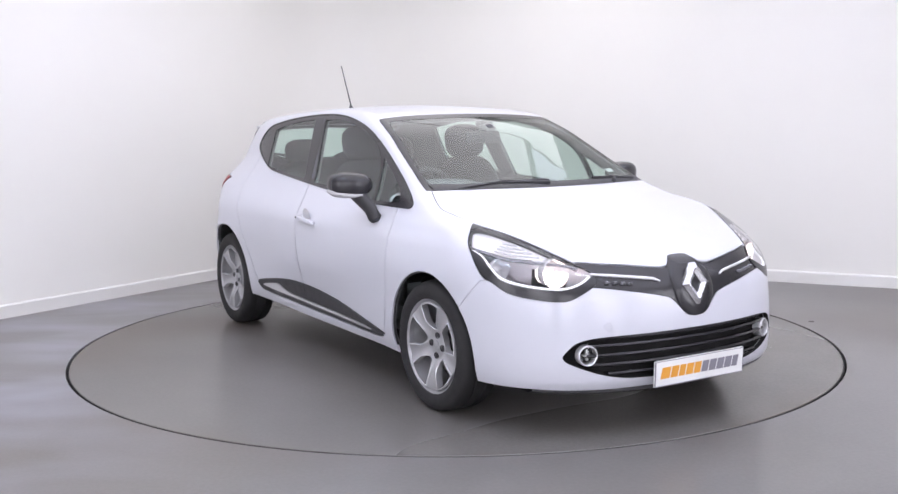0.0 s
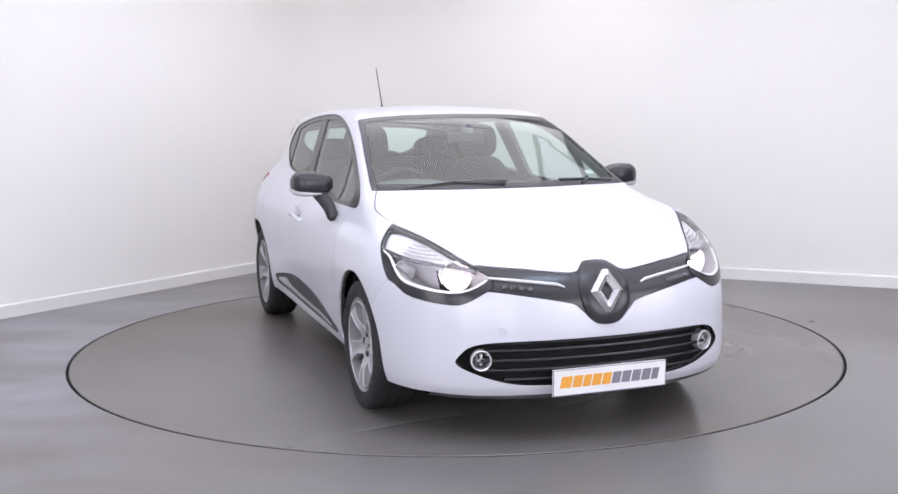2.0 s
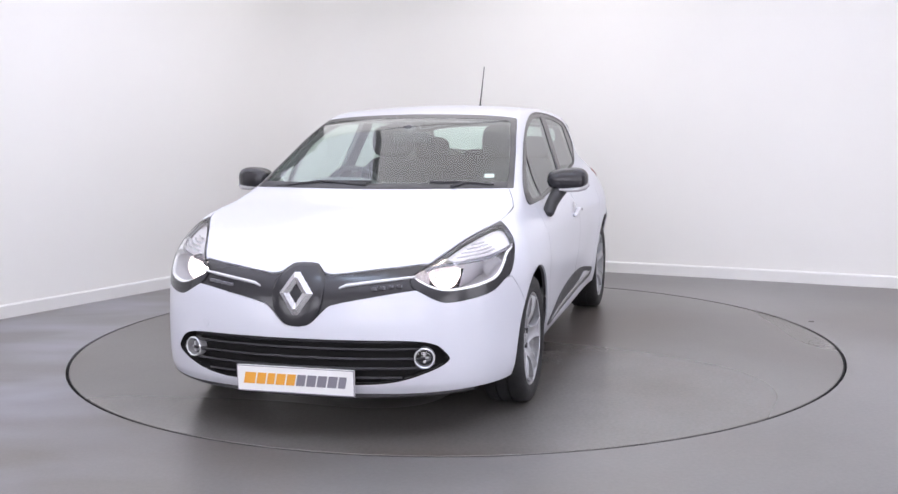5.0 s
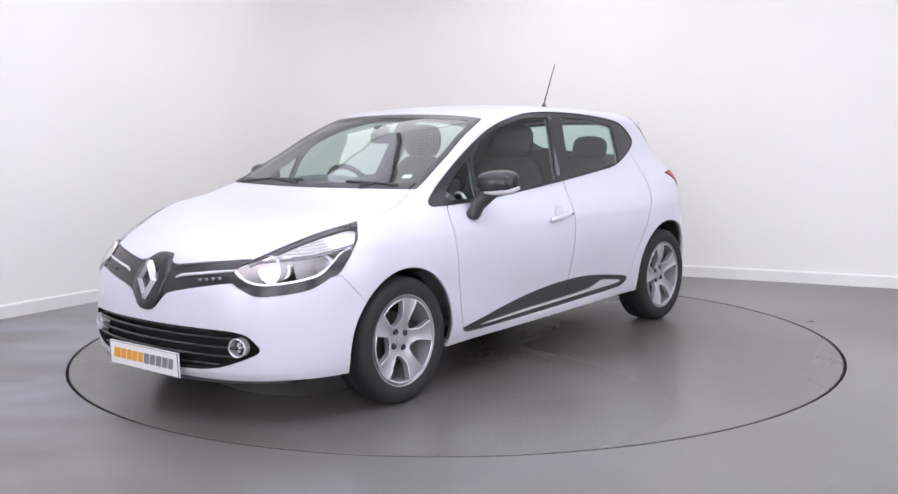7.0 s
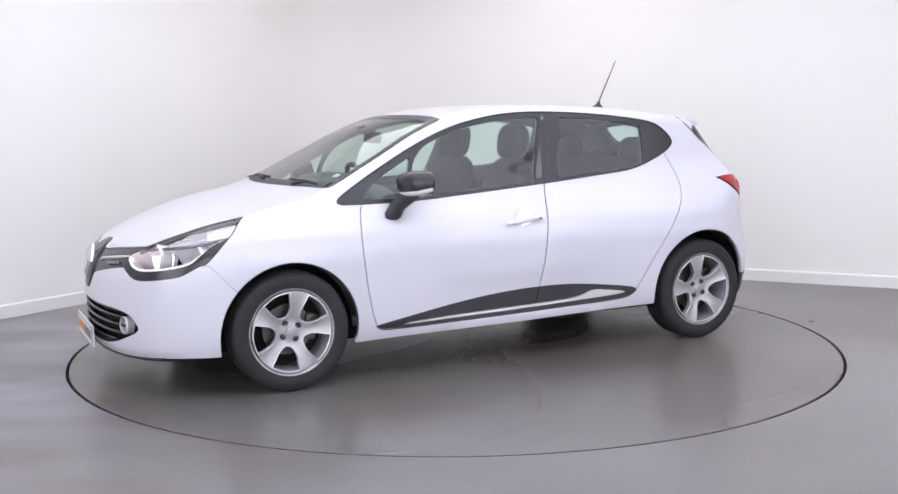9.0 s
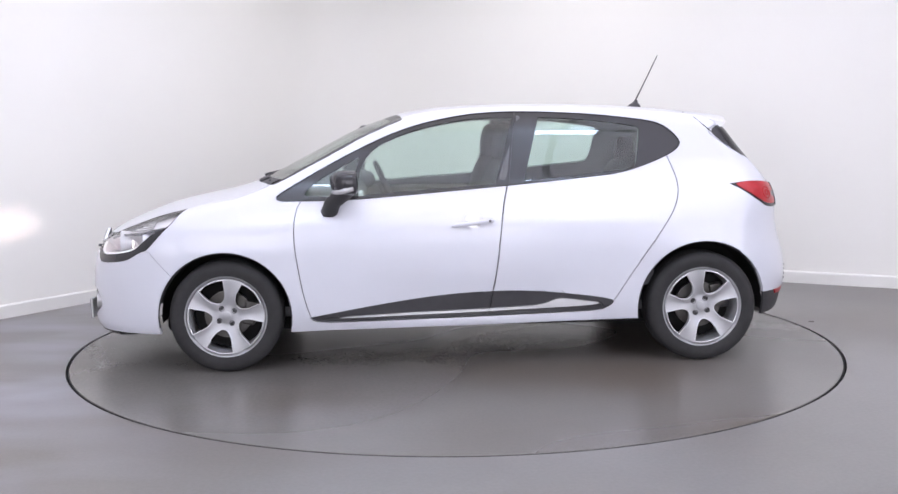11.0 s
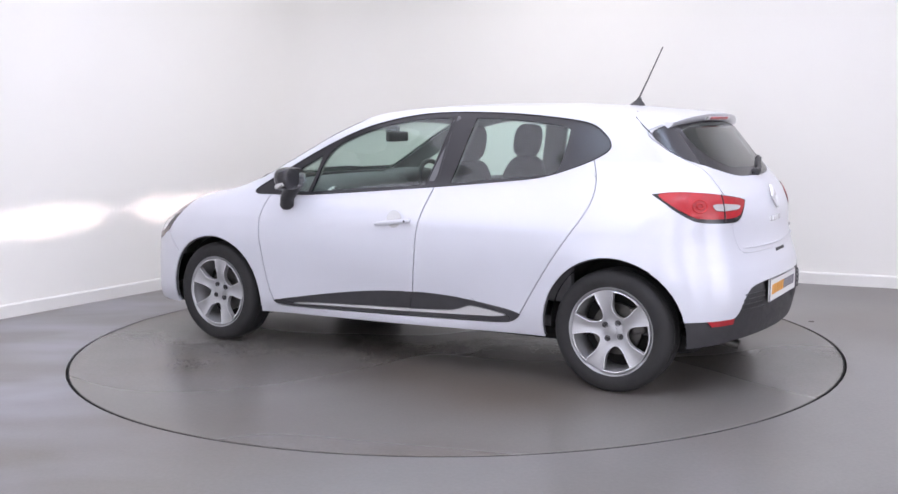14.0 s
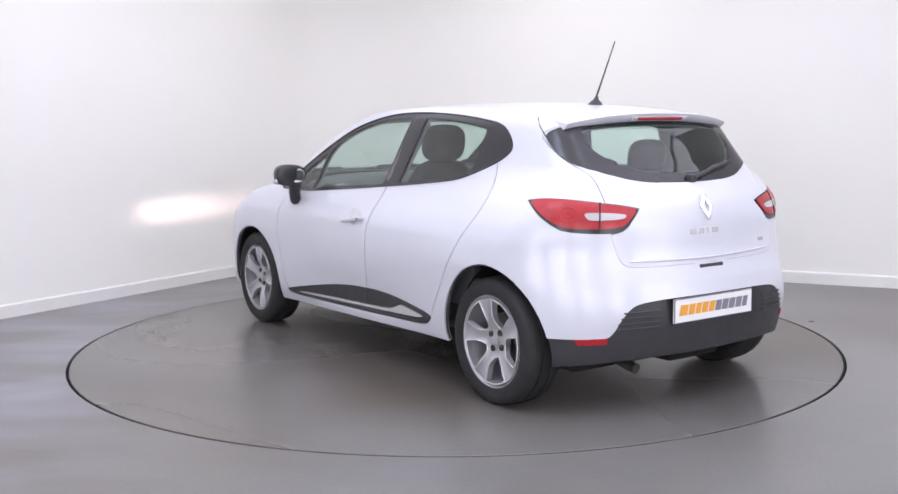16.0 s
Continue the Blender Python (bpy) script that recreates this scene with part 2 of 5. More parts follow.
def shell(step_size=0.026):
    """Half of the body's skin (y > 0): quads on the surface, made by casting rays from an inner spine to a box."""
    x0, x1, zb, yb = -1.92, 2.13, 0.13, 0.80
    nx, ny = int((x1 - x0) / step_size), int(yb / step_size)
    nz = int(1.0 / step_size)
    xs = np.linspace(x0, x1, nx + 1)
    hi = lambda x: np.minimum(TOP(x), 1.43) - 0.02
    grids = []
    u, v = np.meshgrid(np.linspace(0, 1, nx + 1), np.linspace(0, 1, nz + 1), indexing="ij")
    x = x0 + (x1 - x0) * u
    sidez = zb + (hi(x) - 0.03 - zb) * v
    grids.append(np.stack([x, np.full_like(x, yb), sidez], -1))
    u, v = np.meshgrid(np.linspace(0, 1, nx + 1), np.linspace(0, 1, ny + 1), indexing="ij")
    x = x0 + (x1 - x0) * u
    grids.append(np.stack([x, yb * (1 - v), hi(x) - 0.03 * (1 - v)], -1))
    for xe in (x1, x0):
        u, v = np.meshgrid(np.linspace(0, 1, ny + 1), np.linspace(0, 1, nz + 1), indexing="ij")
        ht = hi(np.array(xe)) - 0.03 * u
        grids.append(np.stack([np.full_like(u, xe), yb * u, zb + (ht - zb) * v], -1))
    verts, quads, n = [], [], 0
    for k, g in enumerate(grids):
        a, b = g.shape[:2]
        i = np.arange(a * b).reshape(a, b) + n
        q = np.stack([i[:-1, :-1], i[1:, :-1], i[1:, 1:], i[:-1, 1:]], -1).reshape(-1, 4)
        quads.append(q[:, ::-1] if k in (0, 1, 3) else q)
        verts.append(g.reshape(-1, 3))
        n += a * b
    p, q = np.concatenate(verts), np.concatenate(quads)
    s = np.stack([np.clip(p[:, 0], -1.30, 1.62), np.zeros(len(p)), 0.13 + 0.45 * (hi(p[:, 0]) - 0.13)], -1)
    lo, up = np.full(len(p), 0.15), np.full(len(p), 1.9)
    for _ in range(26):
        m = (lo + up) / 2
        r = s + (p - s) * m[:, None]
        out = body(r[:, 0], r[:, 1], r[:, 2]) > 0
        up, lo = np.where(out, m, up), np.where(out, lo, m)
    return s + (p - s) * ((lo + up) / 2)[:, None], q
# ---- mesh tools ----
S2 = math.sqrt(0.5)
VIEWS = {"side": ((1, 0, 0), (0, 0, 1)), "end": ((0, 1, 0), (0, 0, 1)), "top": ((1, 0, 0), (0, 1, 0)),
         "fc": ((S2, -S2, 0), (0, 0, 1)), "rc": ((-S2, -S2, 0), (0, 0, 1))}


def soften(points, rounds=2, closed=True):
    """Corner cutting; a doubled point stays sharp."""
    p = np.array(points, float)
    for _ in range(rounds):
        q = np.roll(p, -1, 0) if closed else p[1:]
        a = p if closed else p[:-1]
        p2 = np.empty((2 * len(a), 2))
        p2[0::2], p2[1::2] = 0.75 * a + 0.25 * q, 0.25 * a + 0.75 * q
        p = p2 if closed else np.concatenate([p[:1], p2, p[-1:]])
    keep = np.linalg.norm(p - np.roll(p, 1, 0), axis=1) > 1e-4
    return p[keep]


def inside(poly, a, b):
    """Which of the points lie in the polygon."""
    a, b = np.asarray(a), np.asarray(b)
    res = np.zeros(a.shape, bool)
    for (x0, y0), (x1, y1) in zip(poly, np.roll(poly, -1, 0)):
        if y0 != y1:
            res ^= ((y0 > b) != (y1 > b)) & (a < (x1 - x0) * (b - y0) / (y1 - y0) + x0)
    return res


def cut(bm, view, poly, where):
    """Cuts the faces of bm along the outline, seen along the view's axis."""
    ea, eb = (Vector(v) for v in VIEWS[view])
    lo, hi = poly.min(0) - 0.05, poly.max(0) + 0.05

    def box(f):
        a = [v.co.dot(ea) for v in f.verts]
        b = [v.co.dot(eb) for v in f.verts]
        return min(a), max(a), min(b), max(b)

    near = {}
    for f in bm.faces:
        if where(f.calc_center_median()):
            k = box(f)
            if k[1] > lo[0] and k[0] < hi[0] and k[3] > lo[1] and k[2] < hi[1]:
                near[f] = k
    for (a0, b0), (a1, b1) in zip(poly, np.roll(poly, -1, 0)):
        l, r, d, u = min(a0, a1) - 1e-4, max(a0, a1) + 1e-4, min(b0, b1) - 1e-4, max(b0, b1) + 1e-4
        sel = [f for f, k in near.items() if k[1] > l and k[0] < r and k[3] > d and k[2] < u]
        if not sel:
            continue
        for f in sel:
            del near[f]
        geom = list({e for f in sel for e in (*f.verts, *f.edges)}) + sel
        out = bmesh.ops.bisect_plane(bm, geom=geom, dist=1e-5, plane_co=ea * a0 + eb * b0, plane_no=(ea * (b1 - b0) - eb * (a1 - a0)).normalized())
        for f in out["geom"]:
            if isinstance(f, bmesh.types.BMFace):
                near[f] = box(f)


def slope(p):
    """The body's outward normals."""
    e, n = 1e-3, np.empty_like(p)
    for i in range(3):
        d = np.zeros(3)
        d[i] = e
        n[:, i] = body(*(p + d).T) - body(*(p - d).T)
    return n / np.maximum(np.linalg.norm(n, axis=1), 1e-9)[:, None]


def link(name, me, material, parent=None, label="", smooth=True):
    if material is not None:
        me.materials.clear()
        me.materials.append(material)
    if smooth:
        me.polygons.foreach_set("use_smooth", [True] * len(me.polygons))
    ob = new(name, me)
    ob.parent = parent
    if label:
        tagged(ob, label)
    return ob


def part(name, bm, material, parent=None, label="", smooth=False, angle=35):
    bmesh.ops.recalc_face_normals(bm, faces=bm.faces)
    if smooth:
        for e in bm.edges:
            e.smooth = len(e.link_faces) == 2 and e.calc_face_angle(0) < radians(angle)
    me = bpy.data.meshes.new(name)
    bm.to_mesh(me)
    bm.free()
    return link(name, me, material, parent, label, smooth)


def turn(profile, segments=64, axis="y"):
    """A bmesh from a profile of (radius, along) turned round an axis."""
    bm = bmesh.new()
    rings = []
    for r, h in profile:
        ring = []
        for i in range(segments):
            c, s = r * math.cos(2 * math.pi * i / segments), r * math.sin(2 * math.pi * i / segments)
            ring.append(bm.verts.new({"y": (c, h, s), "z": (c, s, h), "x": (h, c, s)}[axis]))
        rings.append(ring)
    for a, b in zip(rings, rings[1:]):
        for i in range(segments):
            j = (i + 1) % segments
            bm.faces.new((a[i], a[j], b[j], b[i]))
    return bm


def block(size, at=(0, 0, 0), bevel=0.0, segments=2, turned=None, taper=(1, 1)):
    """A bevelled box; taper narrows its top in x and y."""
    bm = bmesh.new()
    bmesh.ops.create_cube(bm, size=1)
    for v in bm.verts:
        k = taper if v.co.z > 0 else (1, 1)
        v.co = Vector((v.co.x * size[0] * k[0], v.co.y * size[1] * k[1], v.co.z * size[2]))
    if bevel:
        bmesh.ops.bevel(bm, geom=bm.edges[:], offset=bevel, segments=segments, profile=0.5, affect="EDGES")
    m = Matrix.Translation(at) @ (turned or Matrix.Identity(4))
    bm.transform(m)
    return bm


def join(*parts):
    bm = parts[0]
    for b in parts[1:]:
        me = bpy.data.meshes.new("join")
        b.to_mesh(me)
        b.free()
        bm.from_mesh(me)
        bpy.data.meshes.remove(me)
    return bm


def rod(points, radius, sides=8, ends=True):
    """A round bar along points; radius one number or one for each point."""
    bm = bmesh.new()
    pts = [Vector(p) for p in points]
    rad = radius if isinstance(radius, (list, tuple)) else [radius] * len(pts)
    rings = []
    for i, p in enumerate(pts):
        d = (pts[min(i + 1, len(pts) - 1)] - pts[max(i - 1, 0)]).normalized()
        u = d.cross(Vector((0, 0, 1)) if abs(d.z) < 0.9 else Vector((1, 0, 0))).normalized()
        w = d.cross(u)
        rings.append([bm.verts.new(p + (u * math.cos(2 * math.pi * k / sides) + w * math.sin(2 * math.pi * k / sides)) * rad[i]) for k in range(sides)])
    for a, b in zip(rings, rings[1:]):
        for k in range(sides):
            bm.faces.new((a[k], a[(k + 1) % sides], b[(k + 1) % sides], b[k]))
    if ends:
        bm.faces.new(rings[0])
        bm.faces.new(rings[-1])
    return bm


def plate(poly, depth, bevel=0.0):
    """A flat prism: outline in (x, y), from z = 0 up to depth."""
    bm = bmesh.new()
    f = bm.faces.new([bm.verts.new((x, y, 0)) for x, y in poly])
    up = bmesh.ops.extrude_face_region(bm, geom=[f])["geom"]
    top = [v for v in up if isinstance(v, bmesh.types.BMVert)]
    for v in top:
        v.co.z = depth
    if bevel:
        rim = [e for e in bm.edges if all(abs(v.co.z - depth) < 1e-6 for v in e.verts)]
        bmesh.ops.bevel(bm, geom=rim, offset=bevel, segments=2, profile=0.5, affect="EDGES")
    return bm
# ---- outlines of panels, glass and lamps ----
def ring(cx, cz, r, n=44):
    return np.array([(cx + r * math.cos(2 * math.pi * i / n), cz + r * math.sin(2 * math.pi * i / n)) for i in range(n)])


GLAZING = soften([(1.022, 0.935), (1.005, 0.914), (0.95, 0.913), (0.74, 0.914), (0.60, 0.917), (0.323, 0.936), (-0.044, 0.964), (-0.347, 0.988), (-0.677, 1.019),
                  (-0.858, 1.037), (-0.999, 1.078), (-1.151, 1.137), (-1.215, 1.185), (-1.198, 1.232), (-1.112, 1.305), (-0.976, 1.331), (-0.682, 1.363),
                  (-0.351, 1.378), (-0.106, 1.373), (0.078, 1.349), (0.305, 1.298), (0.542, 1.199), (0.774, 1.079), (0.925, 0.993)])
PANE_FRONT = soften([(0.545, 1.168), (0.308, 1.272), (0.083, 1.324), (-0.112, 1.345), (-0.275, 1.342), (-0.275, 1.342), (-0.169, 0.987), (-0.169, 0.987), (0.317, 0.955), (0.596, 0.932), (0.596, 0.932)])
PANE_QUARTER = soften([(0.572, 1.14), (0.572, 1.14), (0.622, 0.932), (0.622, 0.932), (0.865, 0.932), (0.865, 0.965), (0.759, 1.040)])
PANE_REAR = soften([(-0.422, 1.344), (-0.422, 1.344), (-0.691, 1.332), (-0.975, 1.292), (-0.985, 1.27), (-0.951, 1.066), (-0.90, 1.054), (-0.862, 1.050), (-0.593, 1.024), (-0.326, 0.999), (-0.326, 0.999)])
SCREEN = soften([(-0.6, 1.000), (0.30, 0.999), (0.55, 0.998), (0.69, 0.997), (0.69, 0.997), (0.662, 1.084), (0.62, 1.21), (0.572, 1.333), (0.55, 1.347), (0.35, 1.364), (0.0, 1.371), (-0.6, 1.371)])
SCREEN_CLEAR = soften([(-0.6, 1.022), (0.30, 1.021), (0.62, 1.016), (0.655, 1.024), (0.634, 1.09), (0.592, 1.21), (0.548, 1.318), (0.52, 1.329), (0.35, 1.342), (0.0, 1.350), (-0.6, 1.350)])
BONNET = soften([(1.0, -0.6), (1.0, 0.4), (1.02, 0.66), (1.053, 0.672), (1.155, 0.712), (1.261, 0.740), (1.40, 0.742), (1.488, 0.728), (1.65, 0.648), (1.783, 0.588), (1.91, 0.528),
                 (1.975, 0.485), (2.3, 0.48), (2.3, -0.6)])
LAMP = soften([(0.540, 0.878), (0.540, 0.878), (0.708, 0.837), (0.845, 0.791), (0.977, 0.740), (1.063, 0.708), (1.096, 0.680), (1.104, 0.650), (1.062, 0.620), (1.004, 0.587),
               (0.958, 0.581), (0.864, 0.589), (0.748, 0.605), (0.694, 0.633), (0.656, 0.657), (0.625, 0.663), (0.581, 0.725), (0.548, 0.785), (0.536, 0.814)])
LAMP_UPPER = np.array([(0.50, 0.803), (0.548, 0.793), (0.632, 0.777), (0.722, 0.758), (0.838, 0.748), (0.971, 0.736), (1.036, 0.713), (1.12, 0.69), (1.12, 0.95), (0.50, 0.95)])
LAMP_LENS = soften([(0.545, 0.873), (0.708, 0.8335), (0.845, 0.788), (0.976, 0.737), (1.058, 0.7055), (1.088, 0.686), (1.030, 0.644), (0.965, 0.628), (0.879, 0.632), (0.781, 0.645),
                    (0.700, 0.664), (0.648, 0.716), (0.612, 0.758), (0.555, 0.780), (0.541, 0.815)])
GRILLE = soften([(-0.6, 0.739), (0.038, 0.739), (0.065, 0.731), (0.104, 0.694), (0.20, 0.703), (0.319, 0.718), (0.44, 0.728), (0.52, 0.738), (0.55, 0.70), (0.55, 0.64), (0.477, 0.638),
                 (0.309, 0.611), (0.154, 0.581), (0.126, 0.565), (0.063, 0.498), (0.022, 0.486), (-0.6, 0.485)])
INTAKE = soften([(-0.6, 0.438), (0.30, 0.437), (0.495, 0.434), (0.572, 0.417), (0.605, 0.385), (0.632, 0.343), (0.557, 0.304), (0.436, 0.262), (0.278, 0.245), (-0.6, 0.243)])
TAIL_LAMP = soften([(0.512, 0.971), (0.512, 0.971), (0.575, 0.981), (0.635, 0.983), (0.729, 0.978), (0.833, 0.964), (0.955, 0.945), (1.005, 0.931), (1.005, 0.931), (0.983, 0.890), (0.951, 0.845), (0.909, 0.827),
                    (0.779, 0.831), (0.685, 0.839), (0.637, 0.861), (0.566, 0.908)])
TAIL_RED = soften([(0.521, 0.968), (0.575, 0.978), (0.635, 0.980), (0.729, 0.975), (0.833, 0.961), (0.955, 0.942), (0.998, 0.929), (0.972, 0.893), (0.945, 0.862), (0.90, 0.852),
                   (0.779, 0.852), (0.69, 0.858), (0.645, 0.872), (0.58, 0.912)])
TAIL_CLEAR = soften([(0.765, 0.921), (0.83, 0.922), (0.935, 0.913), (0.955, 0.904), (0.93, 0.886), (0.80, 0.886), (0.778, 0.895)])
REAR_SCREEN = soften([(-0.6, 1.034), (0.197, 1.036), (0.345, 1.052), (0.46, 1.085), (0.565, 1.12), (0.592, 1.175), (0.588, 1.262), (0.55, 1.292), (0.50, 1.302), (0.29, 1.320), (0.076, 1.328), (-0.6, 1.328)])
REAR_CLEAR = soften([(-0.6, 1.075), (0.20, 1.078), (0.30, 1.09), (0.39, 1.13), (0.455, 1.185), (0.47, 1.22), (0.47, 1.275), (0.43, 1.29), (0.29, 1.305), (0.076, 1.312), (-0.6, 1.312)])
HATCH = soften([(-0.6, 0.669), (0.224, 0.670), (0.445, 0.674), (0.499, 0.688), (0.52, 0.733), (0.543, 0.816), (0.548, 0.90), (0.536, 0.999), (0.530, 1.06), (0.548, 1.100), (0.570, 1.118), (0.596, 1.175), (0.592, 1.264), (0.555, 1.297), (0.50, 1.306), (0.29, 1.324), (-0.6, 1.332)])
REAR_GUARD = soften([(-0.6, 0.538), (0.231, 0.534), (0.351, 0.531), (0.449, 0.523), (0.497, 0.503), (0.54, 0.454), (0.575, 0.390), (0.60, 0.376), (0.66, 0.374), (1.0, 0.372), (1.0, 0.0), (-0.6, 0.0)])
REFLECTOR = np.array([(0.725, 0.372), (0.878, 0.376), (0.873, 0.348), (0.748, 0.345)])
DOOR_FRONT = soften([(0.889, 0.93), (0.921, 0.821), (0.924, 0.710), (0.911, 0.594), (0.879, 0.398), (0.846, 0.290), (0.825, 0.262), (0.70, 0.254), (-0.10, 0.272), (-0.10, 0.272), (-0.118, 0.302),
                     (-0.143, 0.413), (-0.169, 0.573), (-0.185, 0.753), (-0.202, 0.869), (-0.236, 0.99), (-0.24, 1.1), (0.6, 1.1)])
DOOR_REAR = soften([(-0.236, 0.99), (-0.202, 0.869), (-0.185, 0.753), (-0.169, 0.573), (-0.143, 0.413), (-0.118, 0.302), (-0.10, 0.272), (-0.10, 0.272), (-0.70, 0.290), (-0.776, 0.314), (-0.804, 0.346),
                    (-0.925, 0.541), (-1.057, 0.729), (-1.142, 0.852), (-1.174, 0.945), (-1.168, 1.031), (-1.131, 1.13), (-1.10, 1.2), (-0.3, 1.2)])
TRIM = soften([(0.850, 0.284), (0.850, 0.284), (0.488, 0.346), (0.158, 0.392), (-0.130, 0.410), (-0.358, 0.407), (-0.561, 0.387), (-0.812, 0.353), (-0.790, 0.325), (-0.745, 0.300), (-0.66, 0.292), (-0.236, 0.278), (0.321, 0.266), (0.79, 0.259)])
TRIM_BRIGHT = soften([(0.705, 0.282), (0.606, 0.293), (-0.094, 0.316), (-0.34, 0.326), (-0.42, 0.338), (-0.486, 0.364), (-0.518, 0.368), (-0.645, 0.352), (-0.735, 0.339), (-0.697, 0.326), (-0.560, 0.316), (-0.093, 0.296), (0.665, 0.277)])
NOSE_SKIN = np.array([(1.69, 0.657), (1.57, 0.526), (1.50, 0.45), (1.50, 0.1), (2.4, 0.1), (2.4, 0.76), (1.93, 0.76), (1.80, 0.66)])
REAR_SKIN = np.array([(-1.66, 0.842), (-1.56, 0.70), (-1.50, 0.60), (-1.45, 0.1), (-2.3, 0.1), (-2.3, 0.842)])
UNDER = np.array([(2.4, 0.20), (2.06, 0.206), (1.90, 0.213), (1.55, 0.209), (0.93, 0.207), (0.0, 0.22), (-0.93, 0.243), (-1.40, 0.24), (-1.62, 0.232), (-1.75, 0.245), (-1.85, 0.262), (-2.4, 0.27), (-2.4, -0.2), (2.4, -0.2)])

FRAME_SPLIT = np.array([(-0.236, 0.94), (-0.30, 1.45), (1.2, 1.45), (1.2, 0.94)])

front, back, flank = (lambda c: c.x > 1.0), (lambda c: c.x < -1.2), (lambda c: c.y > 0.45)
OUTLINES = [  # name, view, outline, where; the first that holds a face takes it
    ("", "side", ring(1.298, 0.296, 0.355), lambda c: c.y > 0.5 and c.z < 0.75),
    ("", "side", ring(-1.297, 0.306, 0.362), lambda c: c.y > 0.5 and c.z < 0.75),
    ("", "side", UNDER, lambda c: c.z < 0.35),
    ("pane_front", "side", PANE_FRONT, lambda c: c.y > 0.42 and c.z > 0.85),
    ("pane_quarter", "side", PANE_QUARTER, lambda c: c.y > 0.42 and c.z > 0.85),
    ("pane_rear", "side", PANE_REAR, lambda c: c.y > 0.42 and c.z > 0.85),
    ("surround", "side", GLAZING, lambda c: c.y > 0.42 and c.z > 0.85),
    ("screen", "end", SCREEN_CLEAR, lambda c: c.x > 0.1 and c.z > 0.9),
    ("screen_frame", "end", SCREEN, lambda c: c.x > 0.1 and c.z > 0.9),
    ("lamp_lens", "fc", LAMP_LENS, lambda c: c.x > 1.3 and c.y > 0.38),
    ("lamp_bezel", "fc", LAMP, lambda c: c.x > 1.3 and c.y > 0.38),
    ("grille", "end", GRILLE, lambda c: c.x > 1.8),
    ("intake", "end", INTAKE, lambda c: c.x > 1.7),
    ("tail_clear", "rc", TAIL_CLEAR, lambda c: c.x < -1.3 and c.z > 0.7),
    ("tail_red", "rc", TAIL_RED, lambda c: c.x < -1.3 and c.z > 0.7),
    ("tail_rim", "rc", TAIL_LAMP, lambda c: c.x < -1.3 and c.z > 0.7),
    ("rear_screen", "end", REAR_CLEAR, lambda c: c.x < -1.3 and c.z > 0.9),
    ("rear_frame", "end", REAR_SCREEN, lambda c: c.x < -1.3 and c.z > 0.9),
    ("hatch", "end", HATCH, lambda c: c.x < -1.3 and c.z > 0.6),
    ("reflector", "rc", REFLECTOR, lambda c: c.x < -1.6 and c.z < 0.5),
    ("guard", "end", REAR_GUARD, lambda c: c.x < -1.5 and c.z < 0.6),
    ("bonnet", "top", BONNET, lambda c: c.x > 0.9 and c.z > 0.675),
    ("nose_skin", "side", NOSE_SKIN, lambda c: c.x > 1.3 and c.z < 0.8),
    ("rear_skin", "side", REAR_SKIN, lambda c: c.x < -1.3 and c.z < 0.9),
    ("trim_bright", "side", TRIM_BRIGHT, lambda c: c.y > 0.5 and c.z < 0.5),
    ("trim", "side", TRIM, lambda c: c.y > 0.5 and c.z < 0.5),
    ("door_front", "side", DOOR_FRONT, lambda c: c.y > 0.5),
    ("door_rear", "side", DOOR_REAR, lambda c: c.y > 0.5),
]


def panels():
    """The half skin cut into named regions: name -> list of faces, each a list of corners."""
    v, q = shell()
    bm = bmesh.new()
    vs = [bm.verts.new(p) for p in v]
    for f in q:
        bm.faces.new([vs[i] for i in f])
    bmesh.ops.remove_doubles(bm, verts=bm.verts, dist=1e-5)
    for _, view, poly, where in OUTLINES:
        cut(bm, view, poly, where)
    cut(bm, "side", FRAME_SPLIT, lambda c: c.y > 0.42 and c.z > 0.9)
    cut(bm, "fc", LAMP_UPPER, lambda c: c.x > 1.3 and c.y > 0.38 and c.z > 0.66)
    faces = list(bm.faces)
    mid = [f.calc_center_median() for f in faces]
    m = np.array([tuple(c) for c in mid])
    owner = np.array(["shell"] * len(faces), dtype=object)
    taken = np.zeros(len(faces), bool)
    for name, view, poly, where in OUTLINES:
        ea, eb = (np.array(a) for a in VIEWS[view])
        ok = inside(poly, m @ ea, m @ eb) & ~taken & np.array([where(c) for c in mid])
        owner[ok] = name
        taken |= ok
    groups = {}
    for f, n in zip(faces, owner):
        if n:
            groups.setdefault(n, []).append([tuple(c.co) for c in f.verts])
    bm.free()
    return groups


